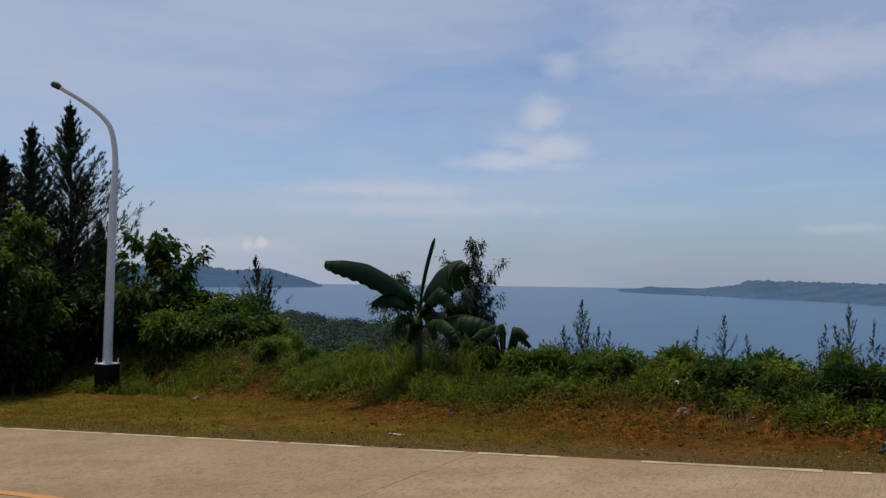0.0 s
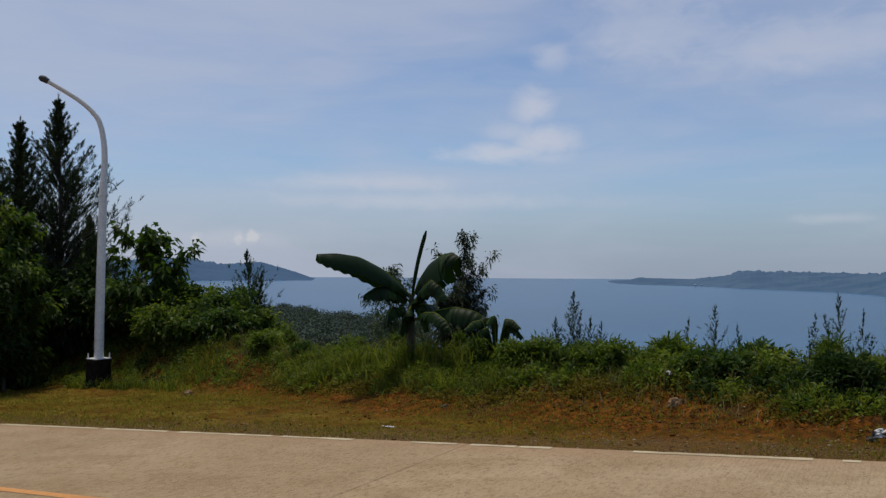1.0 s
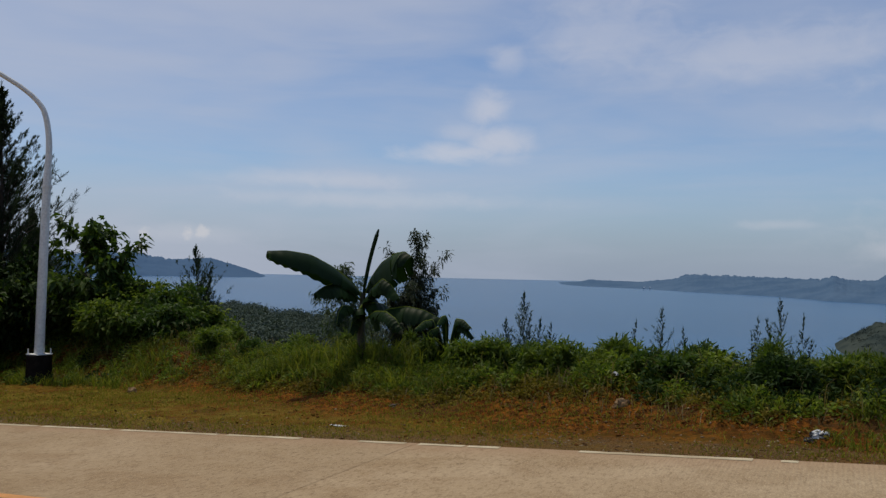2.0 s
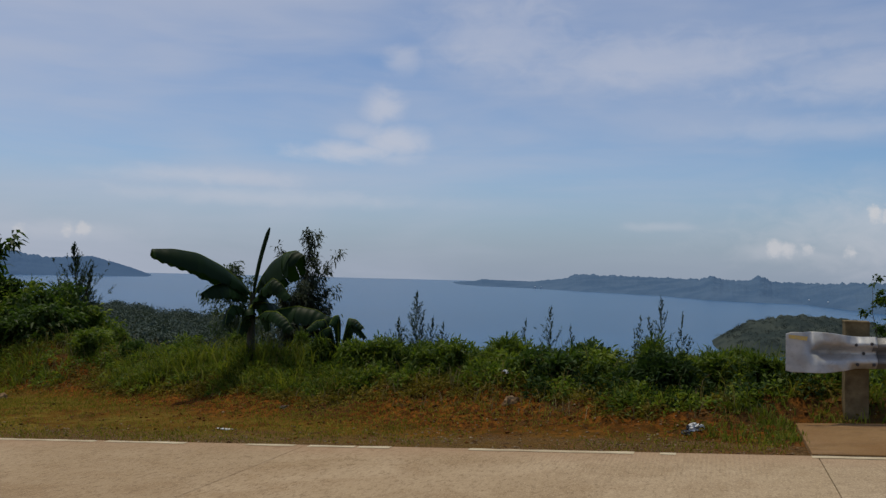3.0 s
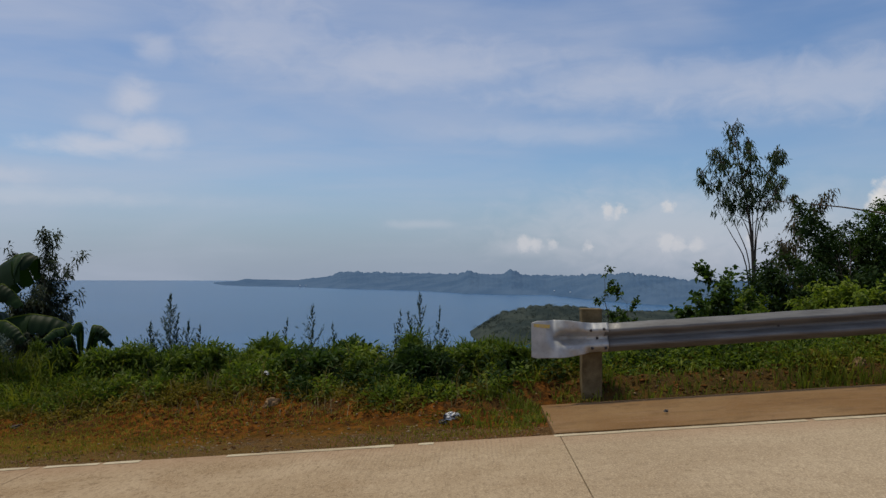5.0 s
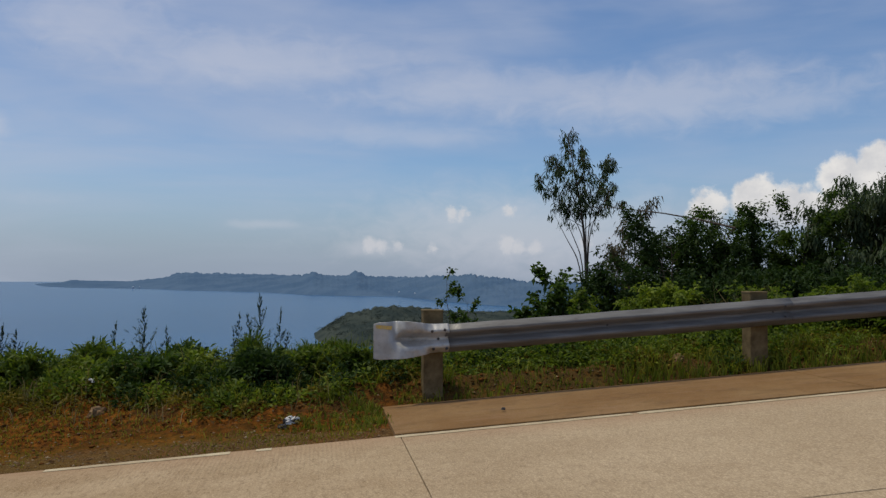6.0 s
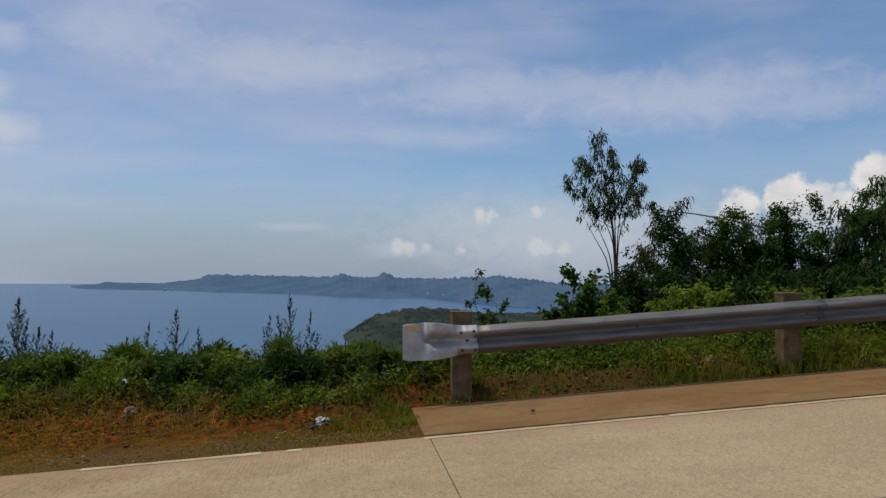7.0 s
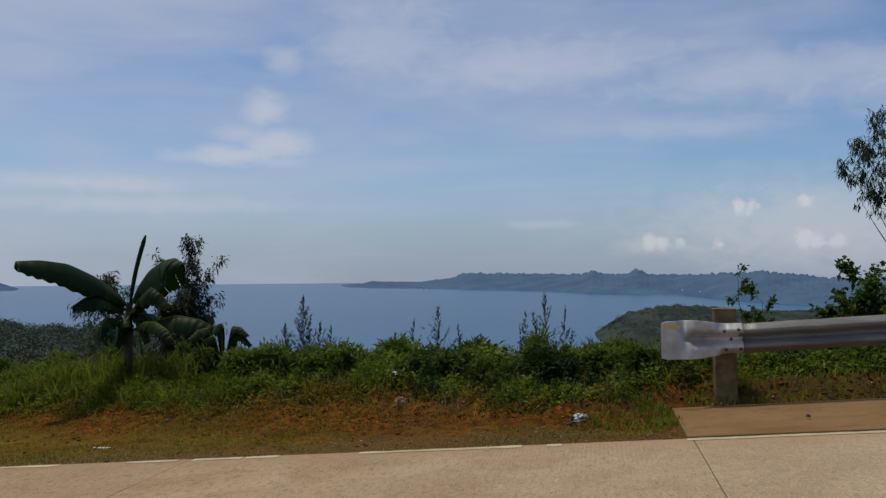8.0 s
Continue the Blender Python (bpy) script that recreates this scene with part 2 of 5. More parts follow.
def ground_soil(n, b):
    v = coords(n)
    sep = n.add("ShaderNodeSeparateXYZ")
    n.link(v, sep.inputs[0])
    x, y = sep.outputs[0], sep.outputs[1]
    big = n.noise(v, 0.45, 5, 0.6)
    mid = n.noise(n.stretch(v, 1, 1.8, 1), 1.7, 6, 0.65)
    fine = n.noise(v, 11, 7, 0.75)
    grain = n.noise(v, 60, 4, 0.75)
    red = n.mix(n.step(mid, 0.35, 0.65), (0.165, 0.053, 0.008), (0.285, 0.102, 0.016))
    red = n.mix(n.step(fine, 0.40, 0.58, 0, 0.9), red, (0.050, 0.019, 0.005))
    red = n.mix(n.step(n.noise(v, 0.9, 5, 0.6), 0.5, 0.68, 0, 0.7), red, (0.075, 0.046, 0.018))
    moss = n.mix(n.step(fine, 0.35, 0.62), (0.085, 0.080, 0.010), (0.260, 0.172, 0.028))
    gravel = n.mix(n.step(grain, 0.4, 0.62), (0.080, 0.045, 0.016), (0.26, 0.165, 0.075))
    # moss and short turf on the flat verge left of the mound, gravel by the road
    wob = n.math("MULTIPLY", n.math("SUBTRACT", mid, 0.5), 2.2)
    verge = n.step(n.math("SUBTRACT", n.math("ADD", y, wob), n.math("MULTIPLY", n.step(x, -2.0, -14.0), 3.2)), 8.75, 7.85)
    west = n.step(n.math("ADD", x, wob), 0.8, -1.5)
    green = n.math("MULTIPLY", n.math("MULTIPLY", verge, west), n.math("MULTIPLY", n.step(big, 0.30, 0.50, 0.25, 0.95), n.math("MULTIPLY", n.step(x, -2.5, -5.5, 0.45, 1.0), n.step(mid, 0.36, 0.58, 0.25, 1.0))))
    green = n.math("MAXIMUM", green, n.math("MULTIPLY", n.step(n.math("ADD", x, wob), 1.0, 2.6), n.step(mid, 0.36, 0.60, 0.10, 0.70)))
    col = n.mix(green, red, moss)
    # dark crumbs and rotted leaves behind the shoulder slab
    humus = n.math("MULTIPLY", n.step(x, 0.5, 1.4), n.step(fine, 0.30, 0.60, 0.45, 0.9))
    col = n.mix(humus, col, (0.080, 0.052, 0.020))
    near = n.step(n.math("ADD", y, n.math("MULTIPLY", wob, 0.45)), 8.15, 7.45)
    col = n.mix(n.math("MULTIPLY", near, n.step(mid, 0.35, 0.65, 0.9, 0.45)), col, gravel)
    stones = n.step(grain, 0.60, 0.72, 0, 0.7)
    col = n.mix(stones, col, (0.20, 0.125, 0.06))
    # the overgrown slope beyond the crest
    slope = n.step(y, 12.5, 16.0)
    wood = n.mix(n.step(n.noise(v, 0.06, 5), 0.35, 0.65), (0.030, 0.045, 0.018), (0.055, 0.070, 0.030))
    col = n.mix(slope, col, wood)
    n.put(b.inputs["Base Color"], col)
    b.inputs["Roughness"].default_value = 0.92
    b.inputs["Specular IOR Level"].default_value = 0.03
    bump(n, b, n.math("ADD", n.math("MULTIPLY", fine, 1.4), grain), 0.9, 0.03)


def sea_water(n, b):
    v = coords(n)
    swell = n.noise(n.stretch(v, 1, 1, 1), 0.012, 5, 0.6)
    bands = n.noise(n.stretch(v, 0.0016, 0.0042, 1), 1.0, 4, 0.6)
    col = n.mix(n.step(bands, 0.35, 0.7), (0.003, 0.060, 0.152), (0.006, 0.073, 0.180))
    n.put(b.inputs["Base Color"], col)
    b.inputs["Roughness"].default_value = 0.22
    b.inputs["IOR"].default_value = 1.33
    b.inputs["Specular IOR Level"].default_value = 0.13
    bump(n, b, n.math("ADD", swell, n.noise(v, 0.35, 4)), 0.25, 0.7)


def far_forest(name, c1, c2, size):
    def build(n, b):
        v = coords(n)
        col = n.mix(n.step(n.noise(v, size, 6, 0.65), 0.36, 0.64), c1, c2)
        n.put(b.inputs["Base Color"], col)
        b.inputs["Roughness"].default_value = 0.95
        b.inputs["Specular IOR Level"].default_value = 0.0
        bump(n, b, n.noise(v, size * 2.5, 5, 0.7), 0.8, 2.0 / size * 0.02)
    return material(name, build)


def galvanised(n, b):
    v = coords(n)
    a = n.noise(n.stretch(v, 0.6, 3, 5), 3.0, 5, 0.6)
    spangle = n.noise(v, 45, 4, 0.6)
    streak = n.noise(n.stretch(v, 0.7, 1, 9), 3, 6, 0.75, 0.4)
    col = n.mix(n.step(a, 0.3, 0.7), (0.108, 0.104, 0.098), (0.190, 0.184, 0.174))
    col = n.mix(n.step(streak, 0.52, 0.70, 0, 0.6), col, (0.070, 0.058, 0.050))
    n.put(b.inputs["Base Color"], col)
    b.inputs["Metallic"].default_value = 0.2
    n.put(b.inputs["Roughness"], n.step(spangle, 0.3, 0.7, 0.45, 0.62))
    bump(n, b, spangle, 0.12, 0.004)


M_ROAD = material("road_concrete", concrete_road)
M_SLAB = material("shoulder_concrete", shoulder_concrete)
M_SOIL = material("red_soil", ground_soil)
M_SEA = material("sea_water", sea_water)
def bare_zinc(n, b):
    v = coords(n)
    spangle = n.noise(v, 30, 5, 0.65)
    col = n.mix(n.step(n.noise(v, 5, 5, 0.6), 0.35, 0.65), (0.36, 0.355, 0.340), (0.50, 0.495, 0.475))
    n.put(b.inputs["Base Color"], n.mix(n.step(spangle, 0.55, 0.75, 0, 0.5), col, (0.205, 0.180, 0.156)))
    b.inputs["Metallic"].default_value = 0.35
    n.put(b.inputs["Roughness"], n.step(spangle, 0.3, 0.7, 0.42, 0.58))
    bump(n, b, spangle, 0.15, 0.004)


M_STEEL = material("galvanised_steel", galvanised)
M_ZINC = material("scraped_zinc", bare_zinc)
M_POST = simple("post_concrete", (0.215, 0.160, 0.082), (0.100, 0.072, 0.036), 7, 0.9, relief=0.5, spec=0.1)
M_PAINT = simple("line_paint", (0.60, 0.50, 0.32), (0.42, 0.32, 0.185), 2.5, 0.75, relief=0.3, dist=0.004)
M_ORANGE = simple("centre_paint", (0.66, 0.30, 0.085), (0.55, 0.24, 0.07), 4, 0.75, relief=0.3, dist=0.004)
M_POLE = simple("white_pole_paint", (0.80, 0.79, 0.75), (0.72, 0.71, 0.66), 2.5, 0.5, relief=0.1, fine=9)
M_FOOTING = simple("dark_footing", (0.010, 0.008, 0.007), (0.026, 0.019, 0.015), 6, 0.95, relief=0.7, spec=0.05)
M_DARK = simple("dark_metal", (0.045, 0.045, 0.048), (0.08, 0.07, 0.065), 20, 0.6, 0.3)
M_YELLOW = simple("yellow_paint", (0.72, 0.50, 0.12), (0.55, 0.42, 0.22), 30, 0.7)
M_BARK = simple("bark", (0.12, 0.09, 0.065), (0.07, 0.052, 0.04), 12, 0.95, relief=0.8, dist=0.02)
def pebble_stone(n, b):
    isl = n.add("ShaderNodeNewGeometry").outputs["Random Per Island"]
    col = n.mix(n.math("POWER", isl, 1.8), (0.095, 0.046, 0.018), (0.36, 0.27, 0.165))
    n.put(b.inputs["Base Color"], n.mix(n.step(n.noise(coords(n), 40, 3), 0.4, 0.7, 0, 0.4), col, (0.08, 0.045, 0.02)))
    b.inputs["Roughness"].default_value, b.inputs["Specular IOR Level"].default_value = 0.95, 0.05


M_PEBBLE = material("mixed_pebbles", pebble_stone)
M_STONE = simple("field_stone", (0.30, 0.200, 0.105), (0.16, 0.080, 0.034), 9, 0.9, relief=0.5, spec=0.1)
def printed_plastic(n, b):
    v = coords(n)
    col = n.mix(n.step(n.noise(v, 6, 3, 0.5), 0.35, 0.65), (0.62, 0.61, 0.58), (0.80, 0.79, 0.76))
    n.put(b.inputs["Base Color"], n.mix(n.step(n.noise(v, 15, 2, 0.5), 0.53, 0.57), col, (0.020, 0.020, 0.022)))
    b.inputs["Roughness"].default_value = 0.5


M_LITTER = material("printed_plastic", printed_plastic)
M_STEM = simple("banana_stem", (0.045, 0.050, 0.020), (0.040, 0.030, 0.015), 9, 0.6, relief=0.3)
# pale wall with a blue tint that paints the haze over the far shore
def pale_wall(n, b):
    n.put(b.inputs["Base Color"], n.mix(n.step(n.noise(coords(n), 0.8, 4), 0.35, 0.65), (0.36, 0.44, 0.52), (0.50, 0.57, 0.64)))
    b.inputs["Roughness"].default_value = 0.9


M_FARWALL = material("far_wall_haze_blue", pale_wall)
L_NEEDLE = leaf_material("needle_green", (0.024, 0.038, 0.020), (0.052, 0.072, 0.034), 0.7, 0.25, 0.2)
L_BROAD = leaf_material("broad_leaf_green", (0.030, 0.062, 0.011), (0.088, 0.138, 0.027), 0.5, 0.4)
L_SHRUB = leaf_material("shrub_green", (0.045, 0.088, 0.013), (0.180, 0.225, 0.036), 0.55, 0.45)
L_BRIGHT = leaf_material("fresh_green", (0.100, 0.158, 0.020), (0.235, 0.275, 0.040), 0.55, 0.4)
L_SAPLING = leaf_material("sapling_blue_green", (0.036, 0.056, 0.036), (0.080, 0.108, 0.066), 0.7, 0.3, 0.1)
# darker copy of the leaf greens, with shade put into the colour
L_DARK = leaf_material("leaf_green_painted_shade", (0.016, 0.034, 0.009), (0.042, 0.074, 0.018), 0.6, 0.25, 0.1)
L_ACACIA = leaf_material("acacia_grey_green", (0.028, 0.040, 0.022), (0.066, 0.082, 0.046), 0.65, 0.3, 0.2)
L_RUSSET = leaf_material("russet_leaf", (0.050, 0.050, 0.028), (0.115, 0.080, 0.045), 0.65, 0.3, 0.2)
L_CREEPER = leaf_material("creeper_olive", (0.070, 0.064, 0.011), (0.270, 0.200, 0.036), 0.6, 0.35, 0.08)
L_DROOP = leaf_material("drooping_leaf_green", (0.045, 0.075, 0.035), (0.095, 0.125, 0.060), 0.6, 0.35)
L_GRASS = leaf_material("grass_green", (0.065, 0.105, 0.011), (0.270, 0.265, 0.040), 0.6, 0.45, 0.10)
L_TURF = leaf_material("turf_green", (0.135, 0.142, 0.014), (0.330, 0.265, 0.042), 0.7, 0.3, 0.04)
L_MULCH = leaf_material("dead_leaf_brown", (0.060, 0.026, 0.007), (0.165, 0.090, 0.030), 0.85, 0.1, 0.1)
L_DRY = leaf_material("dry_grass", (0.20, 0.145, 0.065), (0.32, 0.25, 0.13), 0.8, 0.3, 0.15)
L_BANANA = leaf_material("banana_leaf_green", (0.008, 0.022, 0.006), (0.024, 0.052, 0.012), 0.50, 0.22, 0.12)
# island forest colours are tinted blue to paint in the haze of distance
F_ISLE = far_forest("island_forest_haze_blue", (0.068, 0.120, 0.198), (0.092, 0.148, 0.226), 0.010)
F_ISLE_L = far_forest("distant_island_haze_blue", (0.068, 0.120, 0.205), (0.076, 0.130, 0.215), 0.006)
# headland and coast greens are greyed and blued: haze mixed into the colour
F_HEAD = far_forest("headland_forest_hazed", (0.034, 0.046, 0.044), (0.058, 0.070, 0.060), 0.05)
F_WOOD = leaf_material("headland_green_hazed", (0.032, 0.045, 0.044), (0.056, 0.068, 0.058), 0.9, 0.1, 0.05)
F_COAST = leaf_material("coastal_green_hazed", (0.070, 0.094, 0.082), (0.098, 0.124, 0.104), 0.9, 0.1, 0.05)


# ---------------------------------------------------------------- mesh helpers
def mesh(name, verts, faces, mat, smooth=False):
    me = bpy.data.meshes.new(name)
    me.from_pydata([tuple(map(float, v)) for v in verts], [], [tuple(map(int, f)) for f in faces])
    me.materials.append(mat)
    if smooth:
        me.polygons.foreach_set("use_smooth", [True] * len(me.polygons))
    me.update()
    return me


def quads(name, verts, faces, mat, smooth=False):
    """A mesh from arrays of points (n, 3) and quads (m, 4), quickly."""
    verts, faces = np.asarray(verts, np.float32), np.asarray(faces, np.int32)
    me = bpy.data.meshes.new(name)
    me.vertices.add(len(verts))
    me.vertices.foreach_set("co", verts.ravel())
    me.loops.add(faces.size)
    me.loops.foreach_set("vertex_index", faces.ravel())
    me.polygons.add(len(faces))
    me.polygons.foreach_set("loop_start", np.arange(0, faces.size, faces.shape[1], dtype=np.int32))
    me.polygons.foreach_set("loop_total", np.full(len(faces), faces.shape[1], np.int32))
    if smooth:
        me.polygons.foreach_set("use_smooth", np.ones(len(faces), bool))
    me.materials.append(mat)
    me.update(calc_edges=True)
    return me


def child(name, me, parent, label=""):
    ob = new(name, me)
    ob.parent = parent
    if label:
        ob["label"] = label
    return ob


def part(name, bm, mat, parent, label=""):
    me = bpy.data.meshes.new(name)
    bm.to_mesh(me)
    bm.free()
    me.materials.append(mat)
    return child(name, me, parent, label)


def thing(name, at, label, category, group="", kind=""):
    ob = new(name)
    ob.empty_display_size = 0.1
    ob.location = at
    return tagged(ob, label, category, group, kind)


def box(sx, sy, sz, at=(0, 0, 0), bevel=0.0, seg=2):
    bm = bmesh.new()
    bmesh.ops.create_cube(bm, size=1.0)
    bmesh.ops.scale(bm, vec=(sx, sy, sz), verts=bm.verts)
    if bevel:
        bmesh.ops.bevel(bm, geom=bm.edges[:], offset=bevel, segments=seg, affect="EDGES", profile=0.6)
    bmesh.ops.translate(bm, vec=at, verts=bm.verts)
    return bm


def tube(path, radii, sides=8):
    """Points and quads of a tapering tube along a path."""
    path = np.asarray(path, float)
    n = len(path)
    tang = np.gradient(path, axis=0)
    tang /= np.linalg.norm(tang, axis=1)[:, None] + 1e-9
    ref = np.array([0.31, 0.83, 0.17]) if abs(tang[:, 2]).mean() > 0.5 else np.array([0.0, 0.1, 1.0])
    u = np.cross(tang, ref)
    u /= np.linalg.norm(u, axis=1)[:, None] + 1e-9
    w = np.cross(tang, u)
    a = np.linspace(0, 2 * np.pi, sides, endpoint=False)
    ring = path[:, None] + np.asarray(radii)[:, None, None] * (np.cos(a)[None, :, None] * u[:, None] + np.sin(a)[None, :, None] * w[:, None])
    i, j = np.meshgrid(np.arange(n - 1), np.arange(sides), indexing="ij")
    k = (j + 1) % sides
    f = np.stack([i * sides + j, i * sides + k, (i + 1) * sides + k, (i + 1) * sides + j], -1).reshape(-1, 4)
    return ring.reshape(-1, 3), f


def join(pieces):
    vs, fs, n = [], [], 0
    for v, f in pieces:
        vs.append(v), fs.append(np.asarray(f) + n)
        n += len(v)
    return np.concatenate(vs), np.concatenate(fs)


def leaves(rng, p, d, length, width, droop=0.25, fold=0.15):
    """One pointed quad, slightly folded and bent, for each base point p and direction d."""
    n = len(p)
    d = d / (np.linalg.norm(d, axis=1)[:, None] + 1e-9)
    s = np.cross(d, rng.normal(size=(n, 3)) * 0.5 + [0, 0, 1.0])
    s /= np.linalg.norm(s, axis=1)[:, None] + 1e-9
    up = np.cross(s, d)
    L, W = np.broadcast_to(length, n)[:, None], np.broadcast_to(width, n)[:, None]
    mid = p + 0.45 * L * d + up * W * fold
    tip = p + L * d - np.array([0, 0, 1.0]) * L * droop
    v = np.stack([p, mid + s * W * 0.5, tip, mid - s * W * 0.5], 1).reshape(-1, 3)
    return v, np.arange(4 * n).reshape(-1, 4)


def blades(rng, p, height, width, lean):
    """Grass: two quads a blade, bent over."""
    n = len(p)
    a = rng.uniform(0, 2 * np.pi, n)
    side = np.stack([np.cos(a), np.sin(a), 0 * a], 1)
    b = rng.uniform(0, 2 * np.pi, n)
    out = np.stack([np.cos(b), np.sin(b), 0 * b], 1) * (lean * rng.uniform(0.2, 1.4, n) * height)[:, None]
    h = np.asarray(height)[:, None]
    w = np.broadcast_to(width, n)[:, None] * side * 0.5
    m = p + out * 0.35 + [0, 0, 0.62] * h
    t = p + out + [0, 0, 0.95] * h - [0, 0, 0.25] * np.linalg.norm(out, axis=1)[:, None]
    v = np.stack([p - w, p + w, m + w * 0.8, m - w * 0.8, t + w * 0.1, t - w * 0.1], 1).reshape(-1, 3)
    k = 6 * np.arange(n)[:, None]
    return v, np.concatenate([k + [0, 1, 2, 3], k + [3, 2, 4, 5]], 0)


# ---------------------------------------------------------------- the lie of the land
def smooth(v, lo, hi):
    t = np.clip((v - lo) / (hi - lo), 0, 1)
    return t * t * (3 - 2 * t)


def lumps(x, y, seed=0.0):
    """A cheap smooth unevenness, about -1 to 1."""
    return (np.sin(x * 1.3 + 1.7 * np.sin(y * 0.9 + seed)) + np.sin(y * 1.9 + 1.3 * np.sin(x * 0.8 + seed * 2)) + 0.6 * np.sin(3.1 * x + 2.3 * y + seed)
            + 0.5 * np.sin(5.3 * x - 4.1 * y + seed) + 0.35 * np.sin(9.7 * x + 7.9 * y)) / 3.45


def crest(x):
    return 9.75 + 0.30 * np.clip(-x - 1.0, 0, 9) + 0.10 * np.clip(-x - 10, 0, 30)


def ground_z(x, y):
    x, y = np.asarray(x, float), np.asarray(y, float)
    z = SLOPE * np.clip(x, -40, 40)
    c = crest(x)
    paved = smooth(x, 0.45, 0.75)                    # beside the concrete shoulder the soil starts behind it
    open_soil = 1 - paved * (1 - smooth(y, 8.62, 9.1))
    out = smooth(y, EDGE, EDGE + 0.5)
    z = z - 0.025 + out * 0.02 * open_soil * lumps(x * 1.5, y * 1.5)
    rise = smooth(y, c - 1.9, c - 0.3) * open_soil
    z = z + smooth(y, c - 1.15, c + 0.1) * (0.14 * smooth(-x, 4, 8) + 0.42 * smooth(-x, 8.5, 13.5))
    z = z + rise * (0.20 + 0.07 * lumps(x * 0.8, y, 2.0)) + 0.10 * rise * lumps(x * 3.1, y * 3.4, 1.0) + 0.035 * open_soil * smooth(y, c - 2.4, c - 1.2) * lumps(x * 7.3, y * 8.1, 4.0)
    z = z + 0.022 * open_soil * smooth(y, EDGE + 0.3, EDGE + 1.2) * lumps(x * 13.1, y * 14.7, 7.0)
    fall = np.clip(y - c - 1.0, 0, None)
    z = z - 0.42 * fall + smooth(fall, 2, 30) * 1.2 * lumps(x * 0.06, y * 0.06)
    # the low coast under the western slope
    az = np.degrees(np.arctan2(-x, np.maximum(y, 1e-3)))
    r = np.hypot(x, y)
    reach = 470 + 210 * smooth(az, 31, 43) + 18 * np.sin(az * 1.3) + 10 * np.sin(az * 4.1)
    shore = smooth(az, 27.5, 31) * smooth(r, reach + 25, reach - 10)
    low = SEA - 5 + 7.5 * shore
    return np.maximum(z, low)


def axis(lo, hi, step, reach, grow):
    a = list(np.arange(lo, hi + 1e-6, step))
    s = step
    while a[-1] < reach:
        s *= grow
        a.append(a[-1] + s)
    s = step
    b = []
    while (b[-1] if b else a[0]) > -reach:
        s *= grow
        b.append((b[-1] if b else a[0]) - s)
    return np.array(b[::-1] + a)


def height_sheet(xs, ys, fn):
    X, Y = np.meshgrid(xs, ys, indexing="ij")
    v = np.stack([X, Y, fn(X, Y)], -1).reshape(-1, 3)
    nx, ny = len(xs), len(ys)
    i, j = np.meshgrid(np.arange(nx - 1), np.arange(ny - 1), indexing="ij")
    k = i * ny + j
    return v, np.stack([k, k + ny, k + ny + 1, k + 1], -1).reshape(-1, 4)


gx, gy = axis(-22, 12, 0.07, 4800, 1.09), axis(6.9, 14.5, 0.06, 4800, 1.085)
ground = new("ground", quads("ground", *height_sheet(gx, gy, ground_z), M_SOIL, True))
tagged(ground, "red soil verge with moss, gravel and an overgrown bank", "ground", kind="structure")

sea = new("water", quads("water", [(-4900, -4900, SEA), (4900, -4900, SEA), (4900, 4900, SEA), (-4900, 4900, SEA)], [(0, 1, 2, 3)], M_SEA))
tagged(sea, "calm blue sea reaching to the horizon", "sea", kind="structure")


# ---------------------------------------------------------------- islands and headland
def ridge(name, label, rows, mat, step, seed, rough, depth=1.5, kind="structure"):
    """Hills in the distance. rows: azimuth, elevation of the skyline, elevation of the waterline (degrees)."""
    az = np.arange(rows[0][0], rows[-1][0] + 1e-6, step)
    A = np.array(rows)
    sky_el, base_el = np.interp(az, A[:, 0], A[:, 1]), np.interp(az, A[:, 0], A[:, 2])
    rng = np.random.default_rng(seed)
    kinks = np.interp(az, np.arange(az[0] - 1, az[-1] + 1, 0.28), rng.normal(0, 1, len(np.arange(az[0] - 1, az[-1] + 1, 0.28))))
    fine = np.interp(az, np.arange(az[0] - 1, az[-1] + 1, 0.07), rng.normal(0, 1, len(np.arange(az[0] - 1, az[-1] + 1, 0.07))))
    r0 = (EYE - SEA) / np.tan(np.radians(-base_el))
    n = 26
    vs = []
    for k in range(n + 4):
        f = k / (n - 1)
        r = r0 * (1 + (depth - 1) * f)
        top = EYE + r0 * depth * np.tan(np.radians(sky_el)) - SEA
        shape = min(1.0, f) ** 0.62 if f <= 1 else 1 - (f - 1) * 4.0
        dx = az * 0.9 + seed
        relief = 1 + (1 - min(f, 1)) * (0.22 * lumps(dx * 0.9, f * 5 + 0 * dx, seed) + 0.16 * lumps(dx * 3.3, f * 13 + 0 * dx, seed))
        crown = max(0.0, (f - 0.8) * 5)
        z = SEA - 3 + (top + 3) * shape * relief + rough * top * ((0.6 * kinks + 0.4 * fine) * min(1, crown) + 0.9 * lumps(dx * 14, f * 40 + 0 * dx, seed) * min(1, f * 3))
        a = np.radians(az)
        vs.append(np.stack([-np.sin(a) * r, np.cos(a) * r, np.maximum(z, SEA - 4)], -1))
    v = np.stack(vs, 0)
    m = len(az)
    i, j = np.meshgrid(np.arange(len(vs) - 1), np.arange(m - 1), indexing="ij")
    k = i * m + j
    ob = new(name, quads(name, v.reshape(-1, 3), np.stack([k, k + 1, k + m + 1, k + m], -1).reshape(-1, 4), mat, True))
    tagged(ob, label, "island", kind=kind)
    return v[:n]


